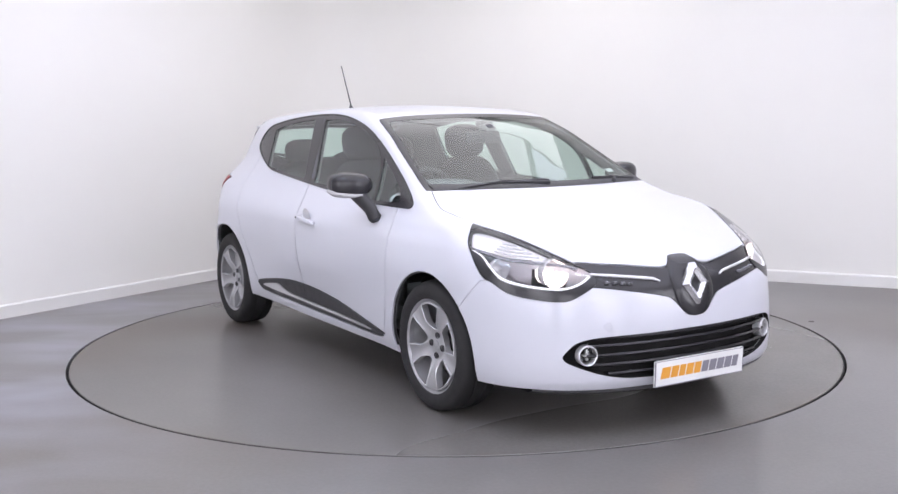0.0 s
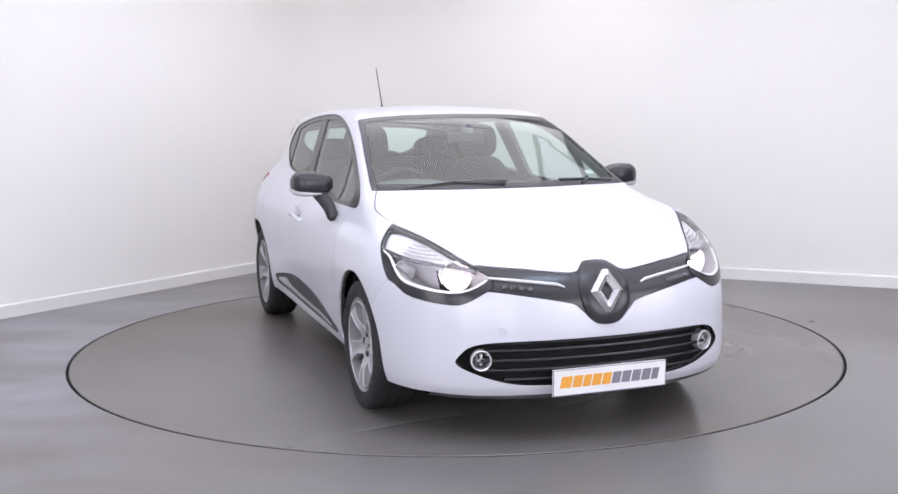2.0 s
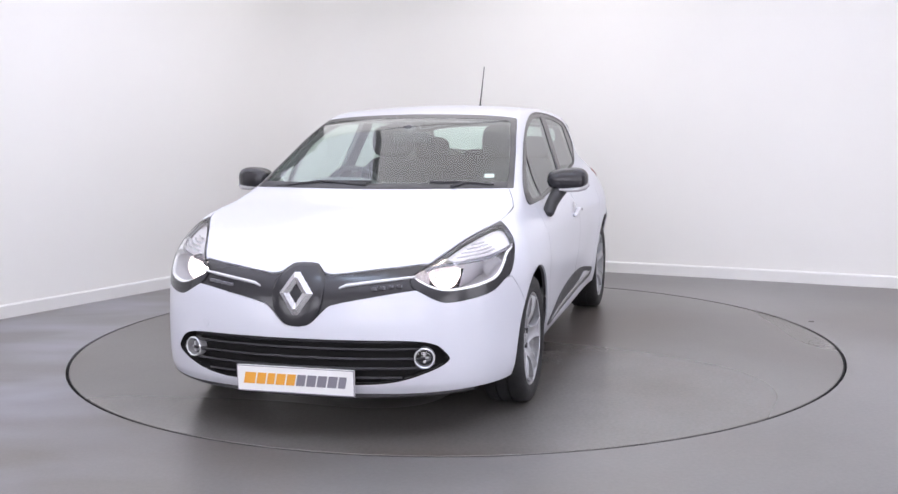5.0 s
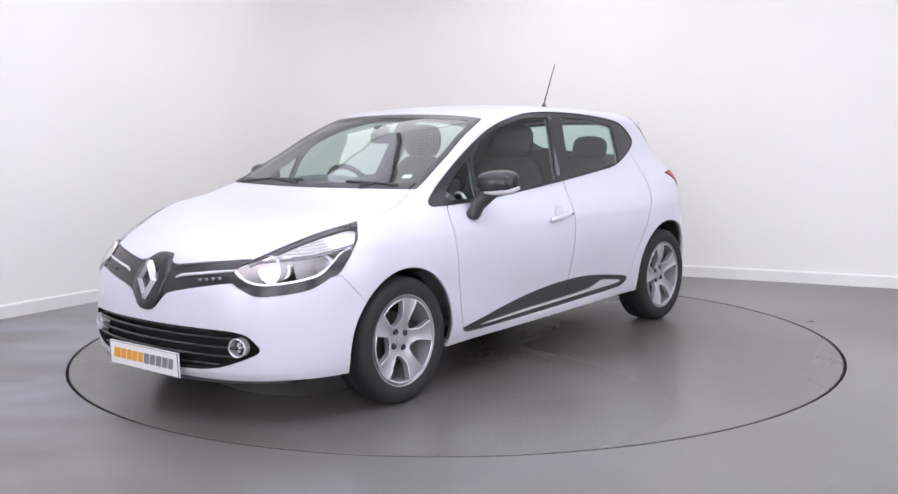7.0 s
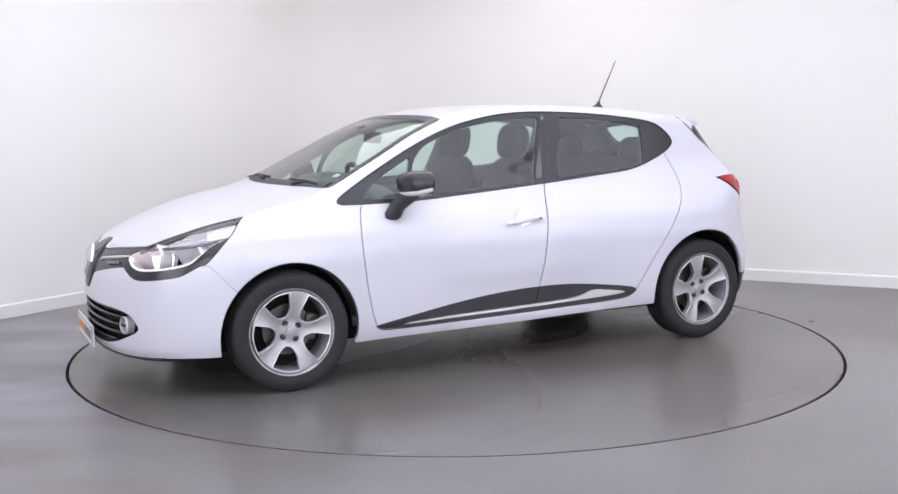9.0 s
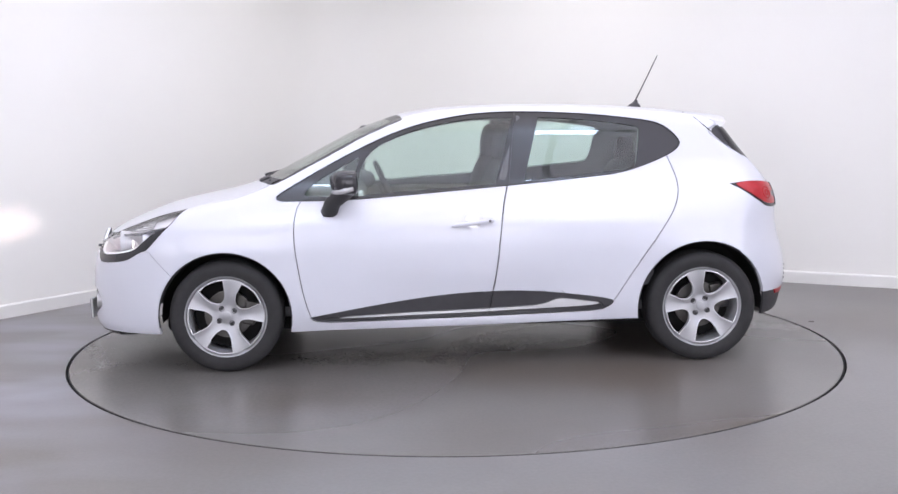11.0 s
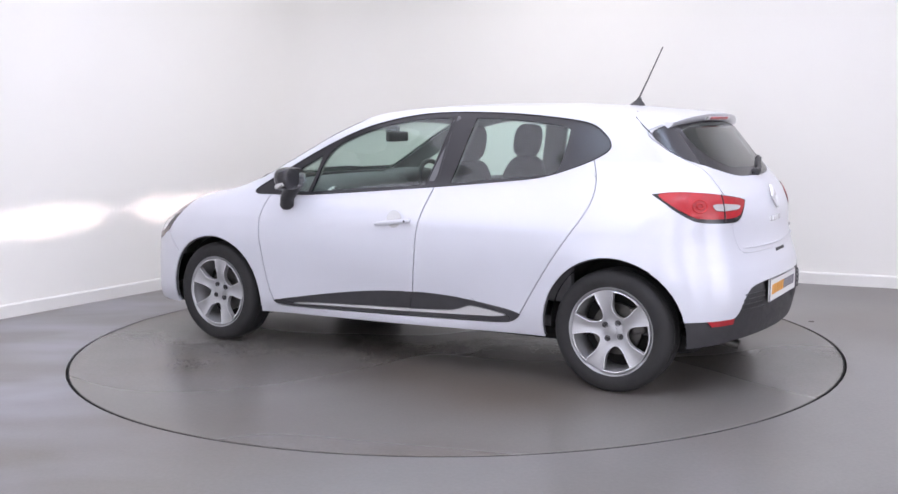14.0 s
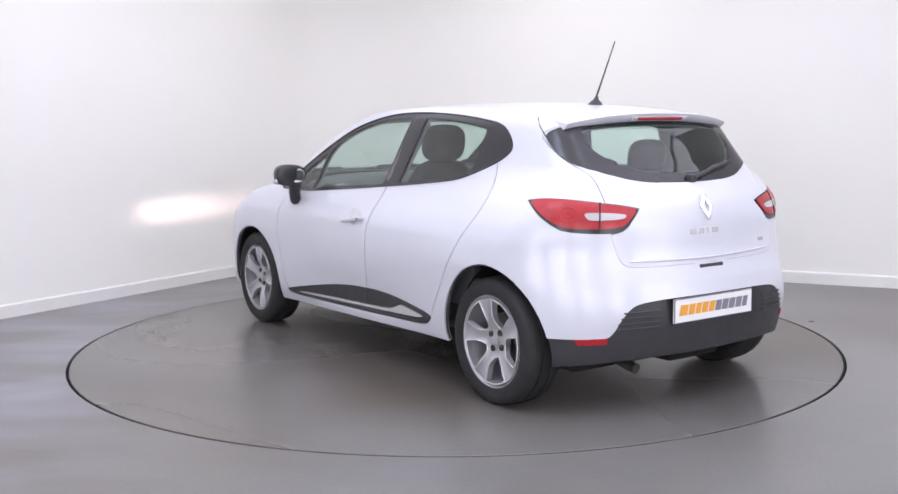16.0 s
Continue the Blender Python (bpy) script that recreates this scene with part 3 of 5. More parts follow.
def skin(name, polys, material, parent, label="", mirror=None, gap=0.0028, depth=0.014, shift=0.0, bulge=None):
    """A panel of the body as a mesh with turned-in edges. mirror: None for the left, 'right' for the mirrored one, 'both' for a panel across the middle."""
    pts, index, fs = [], {}, []
    sides = {"right": (-1,), "both": (1, -1)}.get(mirror, (1,))
    for s in sides:
        for poly in polys:
            f = []
            for x, y, z in poly:
                y = 0.0 if abs(y) < 2e-4 else y
                k = (round(x, 5), round(s * y, 5), round(z, 5))
                if k not in index:
                    index[k] = len(pts)
                    pts.append((x, s * y, z))
                if index[k] not in f:
                    f.append(index[k])
            if len(f) > 2:
                fs.append(f if s > 0 else f[::-1])
    p = np.array(pts)
    n = slope(p)
    bm = bmesh.new()
    vs = [bm.verts.new(c) for c in p]
    for f in fs:
        try:
            bm.faces.new([vs[i] for i in f])
        except ValueError:
            pass
    bm.verts.index_update()
    skins = len(bm.faces)
    rim = [e for e in bm.edges if len(e.link_faces) == 1]
    move = {}
    for e in rim:
        d = e.verts[1].co - e.verts[0].co
        if d.length < 1e-7:
            continue
        d.normalize()
        c = e.link_faces[0].calc_center_median() - e.verts[0].co
        c = c - d * c.dot(d)
        if c.length > 1e-7:
            for w in e.verts:
                move.setdefault(w, []).append(c.normalized())
    nv = {w: Vector(n[w.index]) for w in bm.verts}
    for w, cs in move.items():
        a = sum(cs, Vector())
        if a.length > 0.3:
            w.co += a.normalized() * gap
    for w in bm.verts:
        w.co += nv[w] * (shift + (bulge(w.co) if bulge else 0))
    low = {}
    for w in move:
        low[w] = bm.verts.new(w.co - nv[w] * depth)
    for e in rim:
        e.smooth = False
        a, b = e.link_loops[0].vert, e.link_loops[0].link_loop_next.vert
        if a in low and b in low:
            bm.faces.new((b, a, low[a], low[b]))
    me = bpy.data.meshes.new(name)
    bm.to_mesh(me)
    bm.free()
    me.polygons.foreach_set("use_smooth", [True] * len(me.polygons))
    normals = []
    co = n
    for f in me.polygons:
        if f.index < skins:
            normals += [tuple(co[i]) for i in f.vertices]
        else:
            normals += [tuple(f.normal)] * f.loop_total
    me.normals_split_custom_set(normals)
    return link(name, me, material, parent, label)


G = panels()


def largest(polys):
    """The largest connected piece of a set of faces."""
    key = lambda c: tuple(round(v, 4) for v in c)
    left, best = set(range(len(polys))), []
    at = {}
    for i, f in enumerate(polys):
        for c in f:
            at.setdefault(key(c), []).append(i)
    while left:
        todo, piece = [left.pop()], []
        while todo:
            i = todo.pop()
            piece.append(i)
            for c in polys[i]:
                for j in at[key(c)]:
                    if j in left:
                        left.discard(j)
                        todo.append(j)
        best = max(best, piece, key=len)
    return [polys[i] for i in sorted(best)]


def on_corner(a, z, out):
    """A point of the rear left corner by its place along the corner, moved outwards."""
    lo, hi = 0.0, 3.0
    for _ in range(30):
        k = (lo + hi) / 2
        p = np.array([-a * S2 - k * S2, -a * S2 + k * S2, z])
        lo, hi = (lo, k) if body(*p) > 0 else (k, hi)
    return p + slope(p[None])[0] * out


def on_side(x, z, out=0.0):
    """The body's half width at a place of the flank."""
    lo, hi = 0.3, 1.0
    for _ in range(30):
        k = (lo + hi) / 2
        lo, hi = (k, hi) if body(x, k, z) < 0 else (lo, k)
    return k + out


def seal(name, outline, radius, material, parent, s, label, closed=True):
    """A thin rubber bead along an outline on the flank."""
    line = [(x, s * on_side(x, z, 0.001), z) for x, z in outline]
    return part(name, rod(line + line[:1] if closed else line, radius, 6, ends=not closed), material, parent, label, smooth=True)


def build_skin(car):
    two = (("left", None), ("right", "right"))
    strip_line = curve([(0.72, 0.279), (0.6, 0.285), (-0.094, 0.306), (-0.34, 0.318), (-0.50, 0.342), (-0.64, 0.337), (-0.74, 0.335)])
    doors = {}
    skin("body_shell", G["shell"], PAINT, car, "gloss white painted body shell with roof", "both", gap=0.0015)
    skin("bonnet", G["bonnet"], PAINT, car, "smooth gloss white bonnet", "both")
    skin("front_bumper", G["nose_skin"], PAINT, car, "gloss white front bumper", "both", gap=0.0008)
    skin("rear_bumper", G["rear_skin"], PAINT, car, "gloss white rear bumper", "both", gap=-0.0014)
    hatch = skin("tailgate", G["hatch"], PAINT, car, "gloss white tailgate", "both")
    skin("rear_guard", G["guard"], PLASTIC, car, "black textured plastic lower bumper", "both", shift=-0.006, bulge=lambda c: -0.032 * (1 - float(step(abs(c.y), 0.27, 0.34))) * float(step(c.z, 0.33, 0.39)))
    skin("window_frame", G["rear_frame"], GLOSS_BLACK, hatch, "black border of the rear window", "both", gap=0.0)
    skin("rear_window", G["rear_screen"], GLASS_DARK, hatch, "tinted rear window glass", "both", gap=0.0, shift=-0.001).visible_shadow = False
    skin("screen_border", G["screen_frame"], GLOSS_BLACK, car, "black border of the windscreen", "both", gap=0.001)
    skin("windscreen", G["screen"], GLASS, car, "curved clear windscreen glass", "both", gap=0.0, shift=-0.001).visible_shadow = False
    skin("grille_panel", G["grille"], GLOSS_BLACK, car, "gloss black grille panel between the headlamps", "both", shift=-0.004)
    for side, mir in two:
        df = doors[side, "front"] = skin("front_door", G["door_front"], PAINT, car, "gloss white front door", mir, gap=0.0036)
        dr = doors[side, "rear"] = skin("rear_door", G["door_rear"], PAINT, car, "gloss white rear door", mir, gap=0.0036)
        mid = lambda poly: np.mean(poly, 0)
        for key, name, m, up in (("trim", "door_trim", PLASTIC, 0.004), ("trim_bright", "trim_strip", CHROME_SOFT, 0.008)):
            for door, test in ((df, True), (dr, False)):
                got = [f for f in G[key] if bool(inside(DOOR_FRONT, mid(f)[0], mid(f)[2])) == test]
                if key == "trim_bright":
                    skin(name, got, m, door, "bright silver trim strip", mir, gap=0.002, shift=up)
                    continue
                over = [f for f in got if mid(f)[0] < -0.735 or mid(f)[2] > strip_line(mid(f)[0])]
                under = [f for f in got if f not in over]
                over = largest(over)
                skin(name, over, m, door, "black plastic lower door trim", mir, gap=0.002, shift=up)
                skin("trim_base", largest(under), m, door, "black plastic edge under the trim strip", mir, gap=0.002, shift=up)
        frame_front = [f for f in G["surround"] if mid(f)[2] < 0.95 or inside(FRAME_SPLIT, mid(f)[0], mid(f)[2])]
        frame_rear = [f for f in G["surround"] if not (mid(f)[2] < 0.95 or inside(FRAME_SPLIT, mid(f)[0], mid(f)[2]))]
        skin("window_frame", frame_front, GLOSS_BLACK, df, "gloss black window frame", mir, gap=0.001)
        skin("window_frame", frame_rear, GLOSS_BLACK, dr, "gloss black window frame", mir, gap=0.001)
        for key, door, m in (("pane_front", df, GLASS), ("pane_quarter", df, GLASS), ("pane_rear", dr, GLASS_DARK)):
            skin("window_pane", G[key], m, door, "tinted window glass", mir, gap=0.0, shift=-0.003).visible_shadow = False
        s = -1 if mir else 1
        seal("window_seal", GLAZING, 0.0042, GLOSS_BLACK, car, s, "thin black rubber seal round the side windows")
        top_edge = [p for p in TRIM if p[1] > strip_line(p[0]) + 0.012 and p[0] < 0.80]
        seal("trim_bead", [p for p in top_edge if p[0] > -0.10], 0.0040, PLASTIC, df, s, "", False)
        seal("trim_bead", [p for p in top_edge if p[0] < -0.12], 0.0040, PLASTIC, dr, s, "", False)
        seal("spoiler_joint", [(-1.275, 1.366), (-1.31, 1.338), (-1.36, 1.293), (-1.41, 1.25)], 0.0026, PIT, hatch, s, "", False)
        build_headlamp(car, mir)
        lamp = skin("tail_lamp", G["tail_rim"], GLOSS_BLACK, car, "red tail lamp in a dark rim", mir, gap=0.001, shift=0.001)
        skin("red_lens", G["tail_red"], RED_LENS, lamp, "ribbed red lens", mir, gap=0.0, shift=0.005)
        skin("clear_lens", G["tail_clear"], CLEAR_LENS, lamp, "clear reversing lamp lens", mir, gap=0.001, shift=0.007)
        seam = []
        for z in np.linspace(0.838, 0.962, 9):
            p = on_corner(0.835, z, 0.0065)
            seam.append((p[0], p[1] * (-1 if mir else 1), p[2]))
        part("lamp_joint", rod(seam, 0.0035, 6), GLOSS_BLACK, lamp)
        for r in (0.030, 0.013):
            loop = []
            for k in range(25):
                a, z = 0.700 + 1.25 * r * math.cos(math.pi * k / 12), 0.915 + r * math.sin(math.pi * k / 12)
                p = on_corner(a, z, 0.0055)
                loop.append((p[0], p[1] * (-1 if mir else 1), p[2]))
            part("lens_ring", rod(loop, 0.0035, 6, ends=False), RED_LENS_PALE, lamp, "paler red ring in the lens", smooth=True)
        skin("rear_reflector", G["reflector"], RED_LENS, car, "red bumper reflector", mir, gap=0.0)
    # dark inside behind the joints, with the lining of the pillars
    solid = [f for k, fs in G.items() if k not in ("pane_front", "pane_quarter", "pane_rear", "screen", "rear_screen", "lamp_lens", "lamp_bezel", "intake", "guard", "reflector") for f in fs]
    skin("inner_shell", solid, INNER, car, "grey inner lining", "both", gap=0.0, shift=-0.020, depth=0.004)
    return doors, hatch


def build_headlamp(car, mir):
    s = -1 if mir else 1
    lamp = skin("headlamp", G["lamp_bezel"], GLOSS_BLACK, car, "large swept headlamp with black surround, lit", mir, gap=0.001)
    skin("lamp_cover", G["lamp_lens"], COVER, lamp, "clear plastic lamp cover", mir, gap=0.0, shift=-0.001, depth=0.004).visible_shadow = False
    mid = lambda f: np.mean(f, 0)
    line = curve([(0.52, 0.800), (0.548, 0.793), (0.632, 0.777), (0.722, 0.758), (0.838, 0.748), (0.971, 0.736), (1.036, 0.713), (1.1, 0.69)])
    fc = lambda f: (mid(f)[0] - mid(f)[1]) * S2
    upper = [f for f in G["lamp_lens"] if inside(LAMP_UPPER, fc(f), mid(f)[2])]
    lower = [f for f in G["lamp_lens"] if not inside(LAMP_UPPER, fc(f), mid(f)[2])]
    skin("indicator_tray", upper, TRAY, lamp, "silver indicator reflector", mir, gap=0.001, shift=-0.028, depth=0.03)
    house = skin("lamp_housing", lower, LAMP_TRIM, lamp, "grey chromed lamp housing", mir, gap=0.0, shift=-0.175, depth=-0.168)

    # opening in the housing for the beam
    hb = bmesh.new()
    hb.from_mesh(house.data)
    bmesh.ops.delete(hb, geom=[f for f in hb.faces if abs(abs(f.calc_center_median().y) - 0.57) < 0.06 and abs(f.calc_center_median().z - 0.686) < 0.035], context="FACES")
    hb.to_mesh(house.data)
    hb.free()

    def at(a, z, deep):
        """A point of the lamp's surface by its place along the corner, moved inwards."""
        lo, hi = 0.0, 3.0
        for _ in range(30):
            k = (lo + hi) / 2
            p = np.array([a * S2 + k * S2, -a * S2 + k * S2, z])
            lo, hi = (lo, k) if body(*p) > 0 else (k, hi)
        p = np.array([a * S2 + k * S2, -a * S2 + k * S2, z])
        q = p - slope(p[None])[0] * deep
        return (q[0], s * q[1], q[2])

    strip = soften([(0.560, 0.777), (0.611, 0.758), (0.648, 0.716), (0.700, 0.668), (0.781, 0.648), (0.879, 0.636), (0.962, 0.632), (1.025, 0.645), (1.075, 0.684)], 2, closed=False)
    part("light_strip", rod([at(a, z, 0.012) for a, z in strip], 0.0075, 8), DRL, lamp, "white light guide along the lower edge", smooth=True)
    ridge = [at(a, line(a) - 0.004, 0.016) for a in np.linspace(0.57, 1.02, 14)]
    part("divider", rod(ridge, 0.0075, 6), DARK_CHROME, lamp, smooth=True)
    for i in range(4):
        za = [at(a, line(a) + 0.016 + 0.012 * i, 0.016) for a in np.linspace(0.66 + 0.01 * i, 0.86 - 0.035 * i, 6)]
        part("rib", rod(za, 0.0042, 6), CLEAR_LENS, lamp, smooth=True)
    # dipped beam: a bowl round a glowing lens, and a second dark bowl for the main beam
    for y, x, z, lit in ((0.570, 1.893, 0.686, True), (0.745, 1.735, 0.700, False)):
        r = 0.064 if lit else 0.046
        back_end = [(r * 0.90, -0.045), (r * 0.82, -0.078)] if lit else [(r * 0.7, -0.035), (r * 0.3, -0.05), (0.001, -0.052)]
        bm = turn([(r * 0.98, 0.014), (r, 0.010), (r * 0.97, -0.006)] + back_end, 32, "x")
        bm.transform(pose(x - 0.02, s * y, z, 0, 0, s * 6))
        part("reflector_bowl", bm, SILVER, lamp, "chromed lamp bowl", smooth=True)
        if lit:
            bm = turn([(0.001, 0.018), (0.024, 0.016), (0.044, 0.008), (0.054, -0.006)], 32, "x")
            bm.transform(pose(x - 0.068, s * y, z, 0, 0, s * 6))
            slot = np.array([(s * y - 0.031, z - 0.007), (s * y + 0.031, z - 0.007), (s * y + 0.031, z + 0.007), (s * y - 0.031, z + 0.007)])
            cut(bm, "end", slot, lambda c: True)
            bmesh.ops.delete(bm, geom=[f for f in bm.faces if inside(slot, f.calc_center_median().y, f.calc_center_median().z)], context="FACES")
            part("lit_lens", bm, BEAM_GLOW, lamp, "glowing warm white lamp lens", smooth=True)
    # a slit throws the flat beam
    bx, by, bz = 1.762, 0.570, 0.686
    part("filament", block((0.004, 0.022, 0.008), (bx, s * by, bz)), BEAM, lamp, "bright filament")
    top = block((0.080, 0.070, 0.004), (bx + 0.030, s * by, bz + 0.013))
    low = block((0.080, 0.070, 0.004), (bx + 0.030, s * by, bz - 0.013))
    a = block((0.080, 0.004, 0.030), (bx + 0.030, s * by + 0.035, bz))
    b = block((0.080, 0.004, 0.030), (bx + 0.030, s * by - 0.035, bz))
    c = block((0.004, 0.074, 0.030), (bx - 0.010, s * by, bz))
    d = block((0.004, 0.068, 0.010), (bx + 0.064, s * by, bz + 0.0075))
    e = block((0.004, 0.068, 0.004), (bx + 0.064, s * by, bz - 0.0105))
    part("beam_shield", join(top, low, a, b, c), PLASTIC, lamp, "black beam shield")
    # shield lips made to glow like the lens, added to light the dark slot
    part("glowing_upper_lip", d, BEAM_GLOW, lamp)
    part("glowing_lower_lip", e, BEAM_GLOW, lamp)
# ---- wheels ----
def build_wheel(car):
    wheel = new("wheel")
    wheel.parent = car
    tagged(wheel, "silver five-spoke alloy wheel with black tyre")
    tyre = [(0.212, -0.080), (0.222, -0.094), (0.245, -0.101), (0.268, -0.101), (0.288, -0.093), (0.298, -0.080), (0.302, -0.06), (0.303, -0.034), (0.296, -0.032), (0.296, -0.026), (0.303, -0.024),
            (0.303, 0.024), (0.296, 0.026), (0.296, 0.032), (0.303, 0.034), (0.302, 0.06), (0.298, 0.080), (0.288, 0.093), (0.268, 0.101), (0.245, 0.101), (0.222, 0.094), (0.212, 0.080)]
    part("tyre", turn(tyre, 80), RUBBER, wheel, "black road tyre", smooth=True)
    part("rim", turn([(0.205, -0.085), (0.195, -0.07), (0.195, 0.03), (0.202, 0.062), (0.207, 0.080), (0.2165, 0.090), (0.2225, 0.091), (0.2235, 0.086), (0.219, 0.078)], 80), ALLOY, wheel, "silver alloy rim", smooth=True)
    # spokes: a dished disc with five openings
    bm = bmesh.new()
    rs = [0.0, 0.02, 0.036, 0.052, 0.068, 0.085, 0.10, 0.115, 0.13, 0.145, 0.16, 0.175, 0.19, 0.204]
    n = 90
    hub = bm.verts.new((0, 0, 0))
    rows = [[bm.verts.new((r * math.cos(2 * math.pi * i / n), 0, r * math.sin(2 * math.pi * i / n))) for i in range(n)] for r in rs[1:]]
    for i in range(n):
        bm.faces.new((hub, rows[0][i], rows[0][(i + 1) % n]))
        for a, b in zip(rows, rows[1:]):
            bm.faces.new((a[i], b[i], b[(i + 1) % n], a[(i + 1) % n]))
    shape = [(-21.5, 0.1985), (-10, 0.2000), (0, 0.2005), (10, 0.2000), (21.5, 0.1985), (21.5, 0.1985), (22, 0.165), (23, 0.138), (23, 0.116), (19, 0.094), (9, 0.076), (-9, 0.076), (-19, 0.094), (-23, 0.116), (-23, 0.138), (-22, 0.165), (-21.5, 0.1985)]
    holes = []
    for k in range(5):
        mid = radians(90 + 36 + 72 * k)
        holes.append(soften([(r * math.cos(mid + radians(a)), r * math.sin(mid + radians(a))) for a, r in shape], 2))
    for h in holes:
        cut(bm, "side", h, lambda c: True)
    gone = []
    for f in bm.faces:
        c = f.calc_center_median()
        if any(inside(h, c.x, c.z) for h in holes):
            gone.append(f)
    bmesh.ops.delete(bm, geom=gone, context="FACES")
    dish = curve([(0.0, 0.060), (0.03, 0.060), (0.045, 0.052), (0.07, 0.058), (0.11, 0.072), (0.16, 0.080), (0.20, 0.082), (0.21, 0.080)])
    for v in bm.verts:
        r, a = math.hypot(v.co.x, v.co.z), math.atan2(v.co.z, v.co.x)
        off = (math.degrees(a) - 90 + 36) % 72 - 36
        v.co.y = float(dish(r)) + (0.010 * (abs(off) / 16) ** 2 * min(1, max(0, (r - 0.06) / 0.06)) if abs(off) < 18 else 0.011 * min(1, max(0, (r - 0.06) / 0.06)))
    rim = [e for e in bm.edges if len(e.link_faces) == 1]
    ext = bmesh.ops.extrude_edge_only(bm, edges=rim)["geom"]
    for v in [g for g in ext if isinstance(g, bmesh.types.BMVert)]:
        v.co.y -= 0.030
    part("spokes", bm, ALLOY, wheel, "five broad silver spokes", smooth=True, angle=40)
    # rods in paler alloy put the edge highlight into the colour
    for h in holes:
        edge = []
        for px, pz in np.concatenate([h, h[:1]]):
            r = math.hypot(px, pz)
            edge.append((px, float(dish(r)) + 0.0105 * min(1, max(0, (r - 0.06) / 0.06)) - 0.001, pz))
        part("spoke_highlight", rod(edge, 0.0030, 6, ends=False), ALLOY_HIGHLIGHT, wheel, "bright machined edge of the spokes", smooth=True)
    part("brake_disc", turn([(0.03, 0.012), (0.065, 0.020), (0.07, 0.004), (0.128, 0.004), (0.128, -0.016), (0.07, -0.016)], 48), STEEL, wheel, "grey steel brake disc", smooth=True)
    part("brake_caliper", block((0.07, 0.05, 0.13), (-0.115, 0.0, 0.03), 0.012), STEEL, wheel)
    part("wheel_back", turn([(0.001, -0.05), (0.19, -0.05), (0.194, -0.06)], 40), PIT, wheel, "dark inside of the wheel")
    for k in range(4):
        a = radians(45 + 90 * k)
        bm = turn([(0.0150, 0.050), (0.0148, 0.0615), (0.0125, 0.0615), (0.0120, 0.055), (0.0085, 0.055), (0.0080, 0.0600), (0.001, 0.0605)], 16)
        bm.transform(Matrix.Translation((0.048 * math.cos(a), 0, 0.048 * math.sin(a))))
        part("wheel_bolt", bm, PLASTIC, wheel, "recessed dark wheel bolt", smooth=True)
    part("centre_cap", turn([(0.025, 0.058), (0.024, 0.063), (0.019, 0.065), (0.001, 0.0655)], 32), ALLOY, wheel, "round silver centre cap", smooth=True)
    return wheel


def place_wheels(car):
    first = build_wheel(car)
    first.matrix_basis = pose(AXLE_F, 0.742, 0.302, 0, -12, 0)
    for x, y, spin, half in ((AXLE_R, 0.735, 11, 0), (AXLE_F, -0.742, 38, 180), (AXLE_R, -0.735, 30, 180)):
        w = copy_thing(first, pose(x, y, 0.302, 0, 0, half) @ pose(0, 0, 0, 0, spin, 0))
        w.parent = car
    for x, z, r in ((1.298, 0.296, 0.353), (-1.297, 0.306, 0.360)):
        for s in (1, -1):
            bm = bmesh.new()
            rows = []
            for y in (0.752, 0.70, 0.50, 0.42):
                k = r - 0.004 if y > 0.45 else 0.02
                rows.append([bm.verts.new((x + k * math.cos(radians(a)), s * y, z + k * math.sin(radians(a)))) for a in range(-6, 187, 6)])
            for a, b in zip(rows, rows[1:]):
                for i in range(len(a) - 1):
                    bm.faces.new((a[i], a[i + 1], b[i + 1], b[i]))
            part("arch_liner", bm, PIT, car, "black wheel arch liner", smooth=True)
            lip = [(x + (r + 0.001) * math.cos(radians(a)), z + (r + 0.001) * math.sin(radians(a))) for a in range(-8, 189, 4)]
            pts = []
            for px, pz in lip:
                pts.append((px, s * float(on_side(px, pz, -0.014)), pz))
            part("arch_edge", rod(pts, 0.006, 6), PLASTIC, car, "black edge inside the wheel arch", smooth=True)


